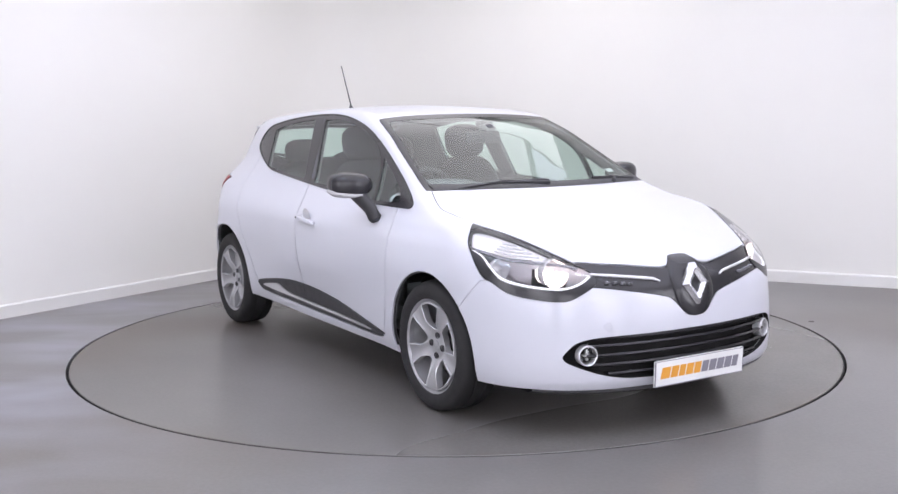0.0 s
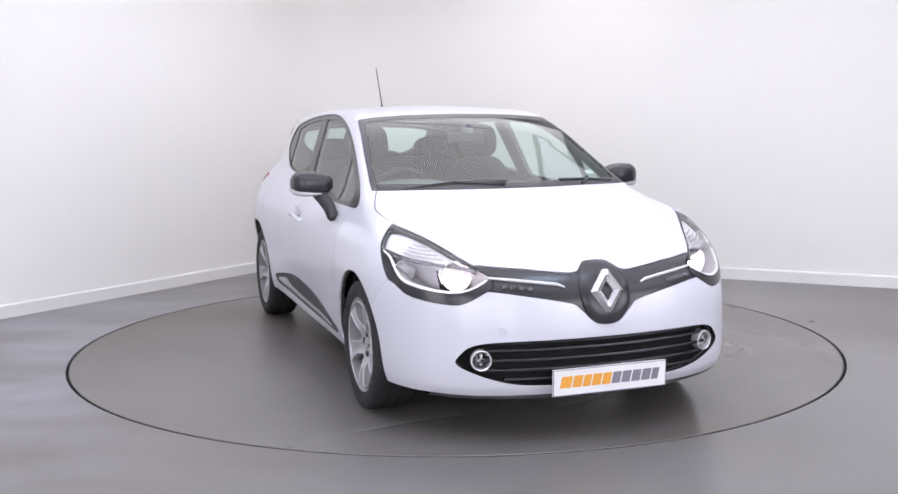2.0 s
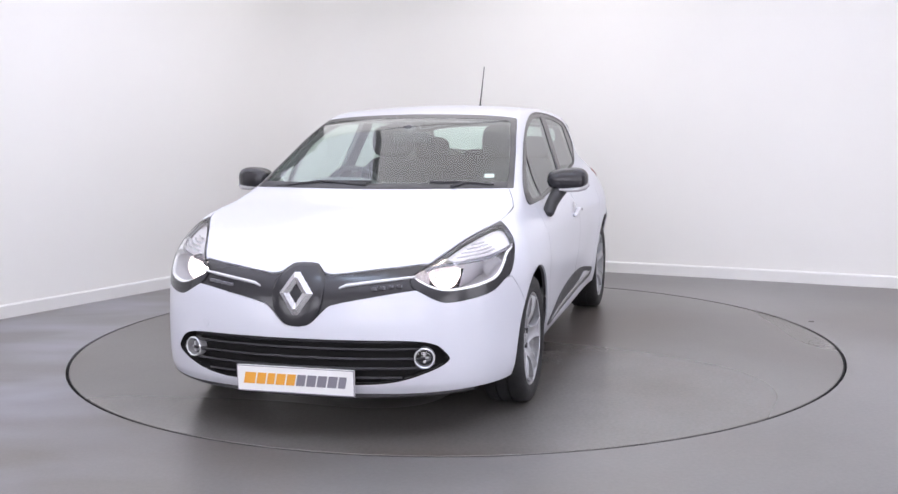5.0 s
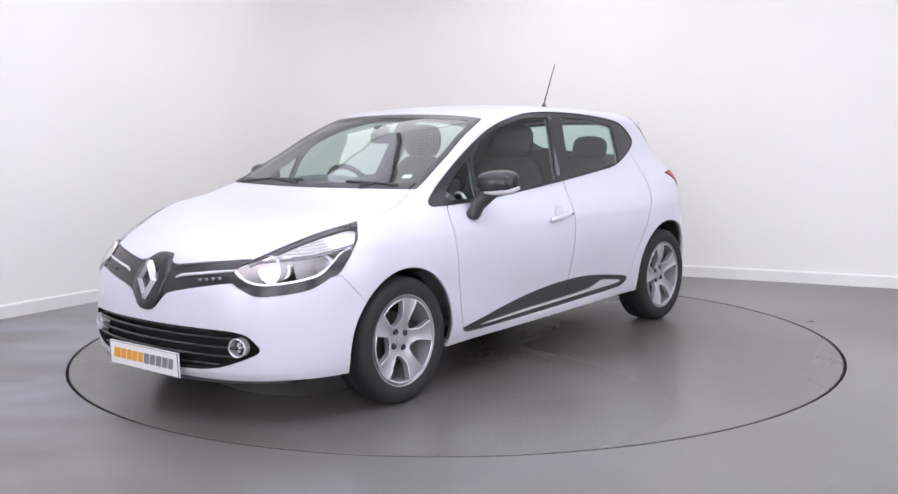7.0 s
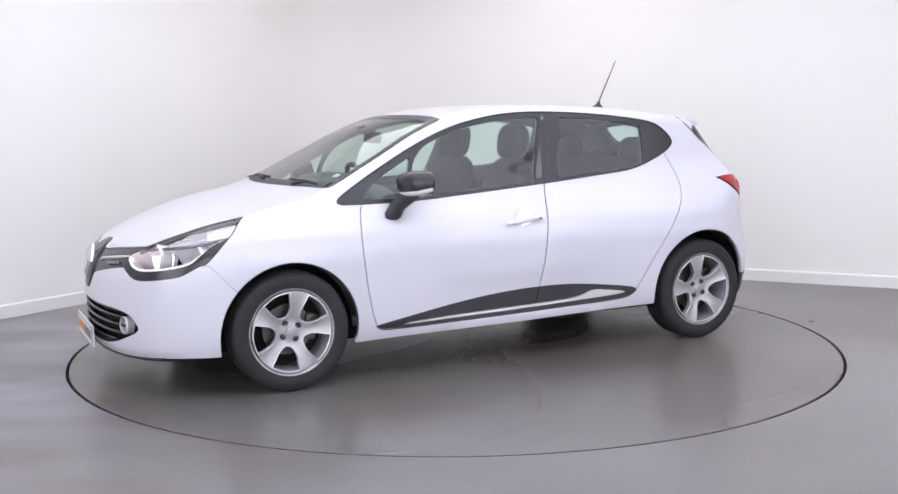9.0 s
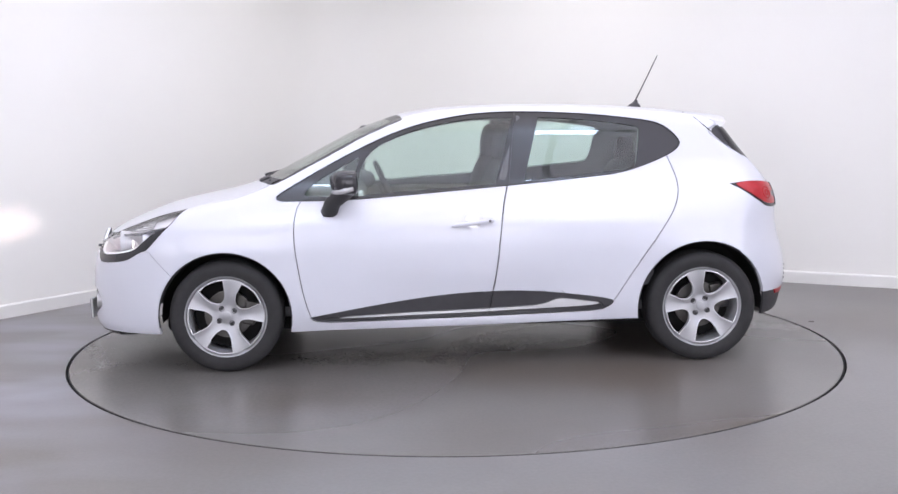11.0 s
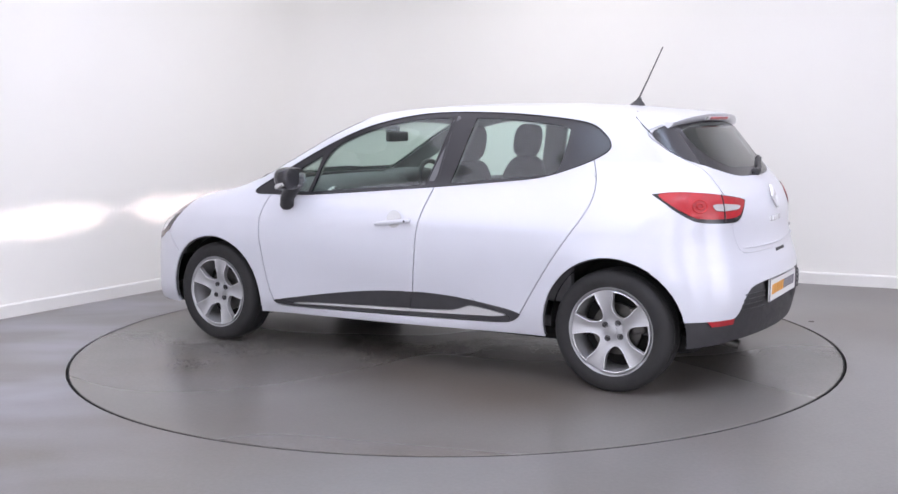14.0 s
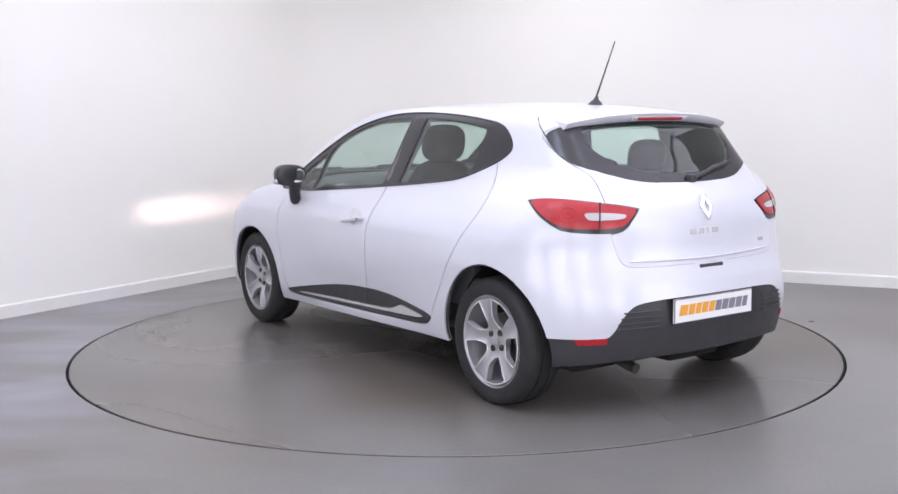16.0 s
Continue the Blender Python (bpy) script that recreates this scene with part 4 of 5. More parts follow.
# ---- badges, plates and other small parts ----
def build_plate(car, at, face):
    """A show plate with two-coloured bars in place of its lettering."""
    plate_ob = part("number_plate", block((0.012, 0.525, 0.112), (0, 0, 0), 0.003), PLATE_WHITE, car, "white show plate with orange and grey bars")
    m = at @ (pose(0, 0, 0, 0, 0, 0) if face > 0 else pose(0, 0, 0, 0, 0, 180))
    plate_ob.matrix_basis = m
    part("plate_border", join(*[block(s, c) for s, c in (((0.004, 0.525, 0.003), (0.005, 0, 0.0535)), ((0.004, 0.525, 0.003), (0.005, 0, -0.0535)), ((0.004, 0.003, 0.104), (0.005, 0.261, 0)), ((0.004, 0.003, 0.104), (0.005, -0.261, 0)))]), INK_GREY, plate_ob)
    y = -0.235
    for i, (w, ink) in enumerate([(0.056, INK_ORANGE), (0.046, INK_ORANGE), (0.040, INK_ORANGE), (0.046, INK_ORANGE), (0.044, INK_ORANGE), (0.044, INK_GREY), (0.046, INK_GREY), (0.046, INK_GREY), (0.046, INK_GREY), (0.038, INK_GREY)]):
        h = 0.024
        bm = plate([(y + 0.002, -h), (y + w - 0.004, -h), (y + w + 0.006, h), (y + 0.012, h)], 0.0015)
        bm.transform(Matrix.Translation((0.0062, 0, 0.002)) @ Matrix(((0, 0, 1, 0), (1, 0, 0, 0), (0, 1, 0, 0), (0, 0, 0, 1))))
        part("printed_bar", bm, ink, plate_ob)
        y += w + 0.001


def diamond(car, at, w, h, thick, material, label):
    """A bevelled diamond ring."""
    bm = bmesh.new()
    out = [(0.16 * w, h), (w, 0), (0.16 * w, -h), (-0.16 * w, -h), (-w, 0), (-0.16 * w, h)]
    inn = [(0.02 * w, 0.45 * h), (0.38 * w, 0), (0.02 * w, -0.45 * h), (-0.02 * w, -0.45 * h), (-0.38 * w, 0), (-0.02 * w, 0.45 * h)]
    midl = [((a + c) / 2, (b + d) / 2) for (a, b), (c, d) in zip(out, inn)]
    rows = [[bm.verts.new((d, x, z)) for x, z in ring_] for ring_, d in ((out, 0), (out, thick * 0.5), (midl, thick), (inn, thick * 0.6), (inn, 0))]
    for a, b in zip(rows, rows[1:]):
        for i in range(6):
            bm.faces.new((a[i], a[(i + 1) % 6], b[(i + 1) % 6], b[i]))
    ob = part("badge", bm, material, car, label)
    ob.matrix_basis = at
    return ob


def on_nose(y, z, out=0.0):
    lo, hi = 1.0, 2.4
    for _ in range(40):
        k = (lo + hi) / 2
        lo, hi = (k, hi) if body(k, y, z) < 0 else (lo, k)
    return k + out


def on_tail(y, z, out=0.0):
    lo, hi = -2.4, -1.0
    for _ in range(40):
        k = (lo + hi) / 2
        lo, hi = (lo, k) if body(k, y, z) < 0 else (k, hi)
    return k - out


def on_top(x, y, out=0.0):
    lo, hi = 0.5, 1.6
    for _ in range(40):
        k = (lo + hi) / 2
        lo, hi = (k, hi) if body(x, y, k) < 0 else (lo, k)
    return k + out


def build_front(car):
    # raised housing of the badge, badge, bright strips and day lamps
    house = soften([(0.040, 0.742), (-0.040, 0.742), (-0.068, 0.733), (-0.112, 0.680), (-0.118, 0.62), (-0.105, 0.55), (-0.062, 0.496), (-0.022, 0.484), (0.022, 0.484), (0.062, 0.496), (0.105, 0.55), (0.118, 0.62), (0.112, 0.680), (0.068, 0.733)], 1)
    bm = bmesh.new()
    mid = np.array([0.0, 0.615])
    rows = []
    for k, out in ((1.0, -0.006), (0.97, 0.004), (0.88, 0.009), (0.5, 0.010)):
        rows.append([bm.verts.new((on_nose(y, z, out), y, z)) for y, z in mid + (house - mid) * k])
    for a, b in zip(rows, rows[1:]):
        for i in range(len(a)):
            bm.faces.new((a[i], a[(i + 1) % len(a)], b[(i + 1) % len(b)], b[i]))
    bm.faces.new(rows[-1])
    part("badge_housing", bm, GLOSS_BLACK, car, "gloss black badge housing", smooth=True)
    diamond(car, pose(2.112, 0, 0.622, 0, -12, 0), 0.075, 0.090, 0.026, BADGE_CHROME, "large plain silver diamond badge")
    for s in (1, -1):
        strip = [(0.178, 0.649), (0.206, 0.660), (0.30, 0.672), (0.40, 0.683), (0.484, 0.692)]
        pts = [(on_nose(y, z, 0.003), s * y, z - 0.003) for y, z in strip]
        part("grille_strip", rod(pts, [0.004, 0.007, 0.007, 0.007, 0.005], 8), CHROME_SOFT, car, "bright strip across the grille", smooth=True)
        for i in range(4):
            y = 0.325 + 0.033 * i
            z = 0.644 + 0.105 * (y - 0.32)
            m = pose(on_nose(y, z, 0.001), s * y, z, s * 6, 0, -s * 14)
            bm = block((0.012, 0.027, 0.014), (0, 0, 0), 0.003)
            bm.transform(m)
            part("day_lamp", bm, DARK_CHROME, car, "small clear day running lamp, unlit")
    # lower intake: dark back, slats, fog lamps
    skin("lower_grille", G["intake"], PIT, car, "dark opening of the lower grille", "both", gap=0.0, shift=-0.055, depth=-0.055)
    for i, z in enumerate((0.275, 0.315, 0.355, 0.395, 0.426)):
        half = (0.44, 0.52, 0.53, 0.53, 0.50)[i]
        pts = [(on_nose(y, z, -0.022), y, z) for y in np.linspace(-half, half, 25)]
        bm = bmesh.new()
        rows = []
        for x, y, zz in pts:
            rows.append([bm.verts.new((x + a, y, zz + b)) for a, b in ((0.010, 0.008), (0.014, 0.0), (0.008, -0.007), (-0.02, -0.010), (-0.02, 0.004))])
        for a, b in zip(rows, rows[1:]):
            for k in range(5):
                bm.faces.new((a[k], a[(k + 1) % 5], b[(k + 1) % 5], b[k]))
        bm.faces.new(rows[0])
        bm.faces.new(rows[-1])
        part("grille_slat", bm, GLOSS_BLACK, car, "black plastic grille slat", smooth=True)
    for s in (1, -1):
        x = on_nose(0.53, 0.358)
        fog = turn([(0.036, -0.03), (0.0365, 0.006), (0.040, 0.010), (0.0435, 0.006), (0.044, -0.03)], 32, "x")
        fog.transform(pose(x - 0.010, s * 0.527, 0.358, 0, 0, s * 16))
        lamp = part("fog_lamp", fog, CHROME_SOFT, car, "round fog lamp with a bright ring", smooth=True)
        bm = turn([(0.037, -0.03), (0.028, -0.045), (0.001, -0.05)], 32, "x")
        bm.transform(pose(x - 0.010, s * 0.527, 0.358, 0, 0, s * 16))
        part("reflector_bowl", bm, DARK_CHROME, lamp, smooth=True)
        bm = turn([(0.036, -0.002), (0.02, 0.003), (0.001, 0.004)], 32, "x")
        bm.transform(pose(x - 0.010, s * 0.527, 0.358, 0, 0, s * 16))
        part("lens", bm, COVER, lamp, smooth=True)
        bm = join(block((0.02, 0.010, 0.044), (-0.012, 0, 0), 0.003), block((0.02, 0.036, 0.008), (-0.012, 0, 0), 0.003))
        bm.transform(pose(x - 0.010, s * 0.527, 0.358, 0, 0, s * 16))
        part("bulb_holder", bm, SILVER, lamp)
    cap = turn([(0.021, 0.0005), (0.0205, 0.0015), (0.001, 0.0018)], 24, "x")
    cap.transform(pose(on_nose(-0.448, 0.476), -0.448, 0.476, 0, 0, -22))
    part("towing_cap", cap, PAINT, car, "round white towing eye cover", smooth=True)
    build_plate(car, pose(2.156, 0, 0.264, 0, 2, 0), 1)
    # dark lip under the bumper
    ys = np.linspace(-0.70, 0.70, 41)
    bm = bmesh.new()
    rows = []
    for y in ys:
        x = on_nose(abs(y), 0.205)
        z = 0.200 + 0.016 * (abs(y) / 0.7) ** 2
        rows.append([bm.verts.new(c) for c in ((x - 0.006, y, z + 0.01), (x - 0.004, y, z - 0.012), (x - 0.03, y, z - 0.024), (x - 0.2, y, z - 0.02), (x - 0.2, y, z + 0.01))])
    for a, b in zip(rows, rows[1:]):
        for k in range(5):
            bm.faces.new((a[k], a[(k + 1) % 5], b[(k + 1) % 5], b[k]))
    part("front_lip", bm, PLASTIC, car, "black lip under the front bumper", smooth=True)


def build_rear(car, hatch):
    build_plate(car, pose(on_tail(0, 0.47) + 0.026, 0, 0.468, 0, 0, 0), -1)
    diamond(hatch, pose(on_tail(0, 0.925) - 0.004, 0, 0.925, 0, -20, 180), 0.040, 0.062, 0.014, CHROME_SOFT, "plain silver diamond badge")
    for i, w in enumerate((0.040, 0.034, 0.012, 0.044)):
        y = (0.098, 0.046, 0.006, -0.046)[i]
        bm = block((0.006, w, 0.026), (on_tail(y, 0.817), y, 0.817), 0.002)
        part("lettering_bar", bm, CHROME_SOFT, hatch, "small silver bar in place of lettering")
    part("lettering_bar", block((0.006, 0.05, 0.018), (on_tail(-0.40, 0.745), -0.40, 0.745), 0.002), CHROME_SOFT, hatch, "small silver bar in place of lettering")
    part("hatch_handle", block((0.03, 0.16, 0.022), (on_tail(0, 0.66) + 0.012, 0.0, 0.655), 0.006), PLASTIC, hatch, "dark tailgate handle recess")
    # creased lower edge of the tailgate
    pts = [(on_tail(y, 0.695, 0.002), y, 0.695 + 0.01 * (y / 0.5) ** 2) for y in np.linspace(-0.47, 0.47, 21)]
    part("tailgate_crease", rod(pts, [0.002] + [0.005] * 19 + [0.002], 8), PAINT, hatch, smooth=True)
    # slatted ends of the guard
    for s in (1, -1):
        for i in range(4):
            z = 0.412 + 0.024 * i
            far = min(0.555, 0.585 - 0.55 * (z - 0.376))
            pts = [(on_tail(y, z, 0.000), s * y, z) for y in np.linspace(0.345, far, 8)]
            part("guard_rib", rod(pts, 0.004, 6), PLASTIC, car, smooth=True)
    # roof spoiler with the high brake lamp
    bm = bmesh.new()
    rows = []
    for y in np.linspace(-0.535, 0.535, 33):
        k = abs(y) / 0.535
        tip = -1.572 + 0.075 * k**2.2
        zt = 1.356 - 0.10 * y * y - 0.016 * k**4
        base = -1.33
        up = on_top(base, y, 0.001)
        rows.append([bm.verts.new(c) for c in ((base, y, up), (base - 0.09, y, on_top(base - 0.09, y, 0.006)), (tip + 0.04, y, zt + 0.004), (tip, y, zt - 0.002), (tip + 0.004, y, zt - 0.012),
                                              (tip + 0.035, y, zt - 0.036), (-1.47, y, zt - 0.042), (-1.40, y, zt - 0.035))])
    for a, b in zip(rows, rows[1:]):
        for i in range(7):
            bm.faces.new((a[i], a[i + 1], b[i + 1], b[i]))
    bm.faces.new(rows[0])
    bm.faces.new(rows[-1])
    sp = part("spoiler", bm, PAINT, hatch, "white roof spoiler over the rear window", smooth=True, angle=50)
    part("brake_lamp", block((0.016, 0.30, 0.016), (-1.556, 0, 1.331), 0.004, turned=pose(0, 0, 0, 0, -38, 0)), RED_LENS, sp, "red high brake lamp")
    part("lamp_holder", block((0.016, 0.37, 0.024), (-1.551, 0, 1.331), 0.004, turned=pose(0, 0, 0, 0, -38, 0)), SILVER, sp, "pale holder of the brake lamp")
    # rear wiper
    pts = [(on_tail(y, z, 0.022), y, z) for y, z in ((0.0, 1.055), (-0.08, 1.07), (-0.18, 1.092), (-0.33, 1.112))]
    wiper = part("rear_wiper", rod(pts, [0.014, 0.011, 0.008, 0.006], 8), PLASTIC, hatch, "black rear wiper", smooth=True)
    pts = [(on_tail(y, z, 0.009), y, z) for y, z in ((-0.07, 1.058), (-0.20, 1.092), (-0.38, 1.118))]
    part("wiper_blade", rod(pts, [0.008, 0.013, 0.008], 6), PLASTIC, wiper)
    part("wiper_pivot", block((0.04, 0.05, 0.04), (on_tail(0.0, 1.05, 0.005), 0.0, 1.05), 0.012), PLASTIC, wiper)
    # exhaust box under the guard
    part("exhaust_box", block((0.24, 0.36, 0.12), (-1.60, -0.10, 0.23), 0.04, 3), PIT, car, "dark exhaust box under the car")


def build_exhaust(car):
    pipe = rod([(-1.50, 0.40, 0.245), (-1.68, 0.395, 0.232), (-1.80, 0.385, 0.205)], [0.024, 0.024, 0.025], 14)
    part("exhaust_pipe", pipe, STEEL, car, "dull steel exhaust pipe under the rear bumper", smooth=True)


def egg(size, power=2.6, n=20, m=28):
    """A rounded block like a cushion."""
    bm = bmesh.new()
    f = lambda v: math.copysign(abs(v) ** (2 / power), v)
    rows = []
    for i in range(n + 1):
        a = -math.pi / 2 + math.pi * i / n
        rows.append([bm.verts.new((size[0] * f(math.cos(a)) * f(math.cos(2 * math.pi * j / m)), size[1] * f(math.cos(a)) * f(math.sin(2 * math.pi * j / m)), size[2] * f(math.sin(a)))) for j in range(m)])
    for a, b in zip(rows, rows[1:]):
        for j in range(m):
            bm.faces.new((a[j], a[(j + 1) % m], b[(j + 1) % m], b[j]))
    bmesh.ops.remove_doubles(bm, verts=bm.verts, dist=1e-5)
    return bm


def build_mirrors(doors):
    for side, s in (("left", 1), ("right", -1)):
        door = doors[side, "front"]
        bm = egg((0.090, 0.104, 0.068), 2.7)
        for v in bm.verts:
            k = (v.co.y + 0.1) / 0.2
            v.co.z *= 0.80 + 0.25 * k if v.co.z < 0 else 0.86 + 0.14 * k
            v.co.x += 0.018 - 0.045 * k
            if v.co.x < -0.045:
                v.co.x = -0.045 + (v.co.x + 0.045) * 0.25
        bm.transform(Matrix.Diagonal((1, s, 1, 1)))
        bm.transform(Matrix.Translation((0.632, s * 0.898, 1.016)))
        mirror = part("door_mirror", bm, GLOSS_BLACK, door, "gloss black door mirror", smooth=True, angle=60)
        arm = rod([(0.655, s * 0.865, 0.985), (0.675, s * 0.848, 0.945), (0.708, s * 0.828, 0.900), (0.722, s * 0.812, 0.852), (0.724, s * 0.806, 0.836)], [0.046, 0.036, 0.032, 0.032, 0.024], 16)
        for v in arm.verts:
            v.co.x = 0.695 + (v.co.x - 0.695) * 1.45
        part("mirror_arm", arm, PLASTIC, mirror, "black mirror foot", smooth=True)
        lens = rod([(0.712, s * 0.865, 0.968), (0.704, s * 0.91, 0.965), (0.682, s * 0.955, 0.968), (0.638, s * 0.988, 0.978), (0.595, s * 0.998, 0.988)], [0.005, 0.010, 0.014, 0.016, 0.011], 10)
        part("indicator", lens, CLEAR_LENS, mirror, "clear indicator strip in the mirror", smooth=True)
        bm = egg((0.006, 0.085, 0.042), 3.2, 12, 24)
        bm.transform(Matrix.Translation((0.582, s * 0.905, 1.012)))
        part("mirror_glass", bm, MIRROR, mirror, "mirror glass", smooth=True)
        # handle in a shallow recess
        hx, hz = -0.033, 0.787
        y = float(width(np.array(hx), np.array(hz)))
        bm = egg((0.118, 0.012, 0.013), 2.6, 12, 24)
        bm.transform(pose(hx, s * (y + 0.020), hz, 0, 7, 0))
        grip = part("door_handle", bm, PAINT, door, "white door handle", smooth=True)
        for dx in (-0.095, 0.085):
            part("handle_mount", block((0.03, 0.04, 0.02), (hx + dx, s * (y + 0.004), hz - 0.12 * dx), 0.006), PAINT, grip)
        part("key_cover", turn([(0.007, 0.0), (0.006, 0.003), (0.001, 0.003)], 16), DARK_CHROME, grip).matrix_basis = pose(hx - 0.09, s * (y + 0.031), hz + 0.010, 0, 0, 0 if s > 0 else 180)
        cup = turn([(0.048, 0.0005), (0.040, 0.0012), (0.001, 0.0014)], 32)
        cup.transform(pose(hx - 0.005, s * (y - 0.001), hz + 0.018, s * 10, 0, 0 if s > 0 else 180))
        part("handle_cup", cup, CHROME_SOFT, grip, "shaded cup behind the handle", smooth=True)


def build_top(car):
    bm = join(turn([(0.034, 0.0), (0.028, 0.012), (0.012, 0.030), (0.007, 0.045), (0.001, 0.046)], 20, "z"))
    for v in bm.verts:
        v.co.x = v.co.x * 1.4 - 0.35 * v.co.z
    bm.transform(Matrix.Translation((-1.10, 0, on_top(-1.10, 0) - 0.003)))
    base = part("aerial", bm, PLASTIC, car, "thin black roof aerial leaning back", smooth=True)
    part("mast", rod([(-1.108, 0, 1.435), (-1.17, 0, 1.56), (-1.245, 0, 1.715)], [0.0050, 0.0038, 0.0030], 8), PLASTIC, base, "black flexible mast")
    for pts, arm in (([(1.085, -0.55), (1.10, -0.30), (1.125, -0.02)], (1.155, -0.04)), ([(1.045, 0.60), (1.075, 0.46), (1.105, 0.28)], (1.135, 0.40))):
        line = []
        for x, y in pts:
            line.append((x, y, on_top(x, y, 0.009)))
        wiper = part("front_wiper", rod([(line[0][0] + 0.02, line[0][1], line[0][2] - 0.004), line[1], line[2]], [0.004, 0.006, 0.006], 8), PLASTIC, car, "black windscreen wiper", smooth=True)
        bm = rod([line[1], (arm[0], arm[1], on_top(arm[0], arm[1], 0.010))], [0.006, 0.011], 8)
        part("wiper_arm", bm, PLASTIC, wiper, smooth=True)
    # cowl below the windscreen
    bm = bmesh.new()
    rows = []
    for y in np.linspace(-0.66, 0.66, 31):
        x = 1.165 - 0.30 * y * y
        rows.append([bm.verts.new((x + d, y, on_top(x + d, y, h))) for d, h in ((0.020, 0.001), (0.010, 0.005), (-0.02, 0.005), (-0.04, 0.001))])
    for a, b in zip(rows, rows[1:]):
        for i in range(3):
            bm.faces.new((a[i], a[i + 1], b[i + 1], b[i]))
    part("cowl", bm, PLASTIC, car, "black cowl at the foot of the windscreen", smooth=True)
    st = block((0.002, 0.05, 0.035), (0.935, 0.545, on_top(0.962, 0.561, -0.012) + 0.006), 0.0, turned=pose(0, 0, 0, 0, -62, 10))
    part("screen_sticker", st, PLATE_WHITE, car, "small white sticker inside the windscreen")


# ---- cabin ----
def build_cabin(car):
    part("cabin_floor", block((2.7, 1.40, 0.06), (-0.20, 0, 0.30), 0.02), LINING, car, "dark cabin floor")
    part("underbody", block((3.3, 1.26, 0.10), (0.0, 0, 0.235), 0.03), PIT, car, "dark underbody")
    dash = egg((0.26, 0.68, 0.20), 4.0, 16, 32)
    dash.transform(Matrix.Translation((0.80, 0, 0.80)))
    board = part("dashboard", dash, LINING, car, "dark grey dashboard", smooth=True)
    bm = egg((0.16, 0.20, 0.06), 3.0, 12, 24)
    bm.transform(Matrix.Translation((0.66, -0.36, 0.965)))
    part("instrument_hood", bm, LINING, board, "hood over the instruments", smooth=True)
    for y in (-0.58, 0.58):
        bm = turn([(0.045, 0.0), (0.05, 0.008), (0.055, 0.0), (0.05, -0.02)], 24, "x")
        bm.transform(pose(0.56, y, 0.90, 0, 180, 0))
        part("air_vent", bm, CHROME_SOFT, board, "round air vent with a bright ring", smooth=True)
    wheel_pts = [(0.0, 0.185 * math.cos(a), 0.185 * math.sin(a)) for a in np.linspace(0, 2 * math.pi, 41)]
    bm = rod(wheel_pts, 0.016, 8, ends=False)
    bm = join(bm, block((0.05, 0.15, 0.11), (0.02, 0, 0), 0.02), block((0.02, 0.34, 0.035), (0.01, 0, 0), 0.008), block((0.02, 0.035, 0.17), (0.01, 0, -0.09), 0.008))
    bm.transform(pose(0.42, -0.36, 0.90, 0, 24, 0))
    part("steering_wheel", bm, PLASTIC, car, "black steering wheel", smooth=True)
    part("interior_mirror", block((0.03, 0.22, 0.065), (0.50, 0.0, 1.238), 0.012), PLASTIC, car, "black interior mirror")
    part("mirror_mount", block((0.10, 0.05, 0.05), (0.535, 0.0, 1.285), 0.02), LINING, car)
    for y in (0.36, -0.36):
        seat = new("seat")
        seat.parent = car
        tagged(seat, "dark fabric front seat with headrest")
        bm = egg((0.27, 0.25, 0.10), 3.6)
        bm.transform(pose(0.12, y, 0.50, 0, -8, 0))
        part("cushion", bm, FABRIC, seat, smooth=True)
        bm = egg((0.085, 0.245, 0.33), 3.4)
        for v in bm.verts:
            v.co.y *= 1 - 0.16 * max(0, v.co.z) / 0.33
        bm.transform(pose(-0.17, y, 0.79, 0, -14, 0))
        part("backrest", bm, FABRIC, seat, smooth=True)
        bm = egg((0.055, 0.135, 0.105), 3.0)
        bm.transform(pose(-0.245, y, 1.205, 0, -10, 0))
        part("headrest", bm, FABRIC, seat, smooth=True)
        for d in (-0.06, 0.06):
            part("headrest_post", rod([(-0.235, y + d, 1.06), (-0.245, y + d, 1.15)], 0.007, 8), CHROME_SOFT, seat)
    bench = new("rear_bench")
    bench.parent = car
    tagged(bench, "dark fabric rear bench with headrests")
    bm = egg((0.27, 0.62, 0.10), 4.0)
    bm.transform(pose(-0.72, 0, 0.52, 0, -6, 0))
    part("cushion", bm, FABRIC, bench, smooth=True)
    bm = egg((0.09, 0.63, 0.30), 4.0)
    bm.transform(pose(-1.03, 0, 0.80, 0, -20, 0))
    part("backrest", bm, FABRIC, bench, smooth=True)
    for y in (0.36, -0.36, 0.0):
        bm = egg((0.05, 0.125, 0.085 if y else 0.045), 3.0)
        bm.transform(pose(-1.125, y, 1.135 if y else 1.085, 0, -12, 0))
        part("headrest", bm, FABRIC, bench, smooth=True)
    part("parcel_shelf", block((0.46, 1.10, 0.03), (-1.38, 0, 0.985), 0.01), LINING, car, "dark parcel shelf")
    part("headlining", block((1.25, 0.86, 0.015), (-0.42, 0, 1.345), 0.005), HEADLINING, car, "pale grey headlining")
    for s in (1, -1):
        part("door_lining", block((1.9, 0.05, 0.50), (-0.10, s * 0.715, 0.66), 0.02), LINING, car, "dark inner door lining")
        part("pillar_lining", block((0.13, 0.03, 0.40), (-0.30, s * 0.635, 1.16), 0.012, turned=pose(0, 0, 0, s * 20, -18, 0)), LINING, car)


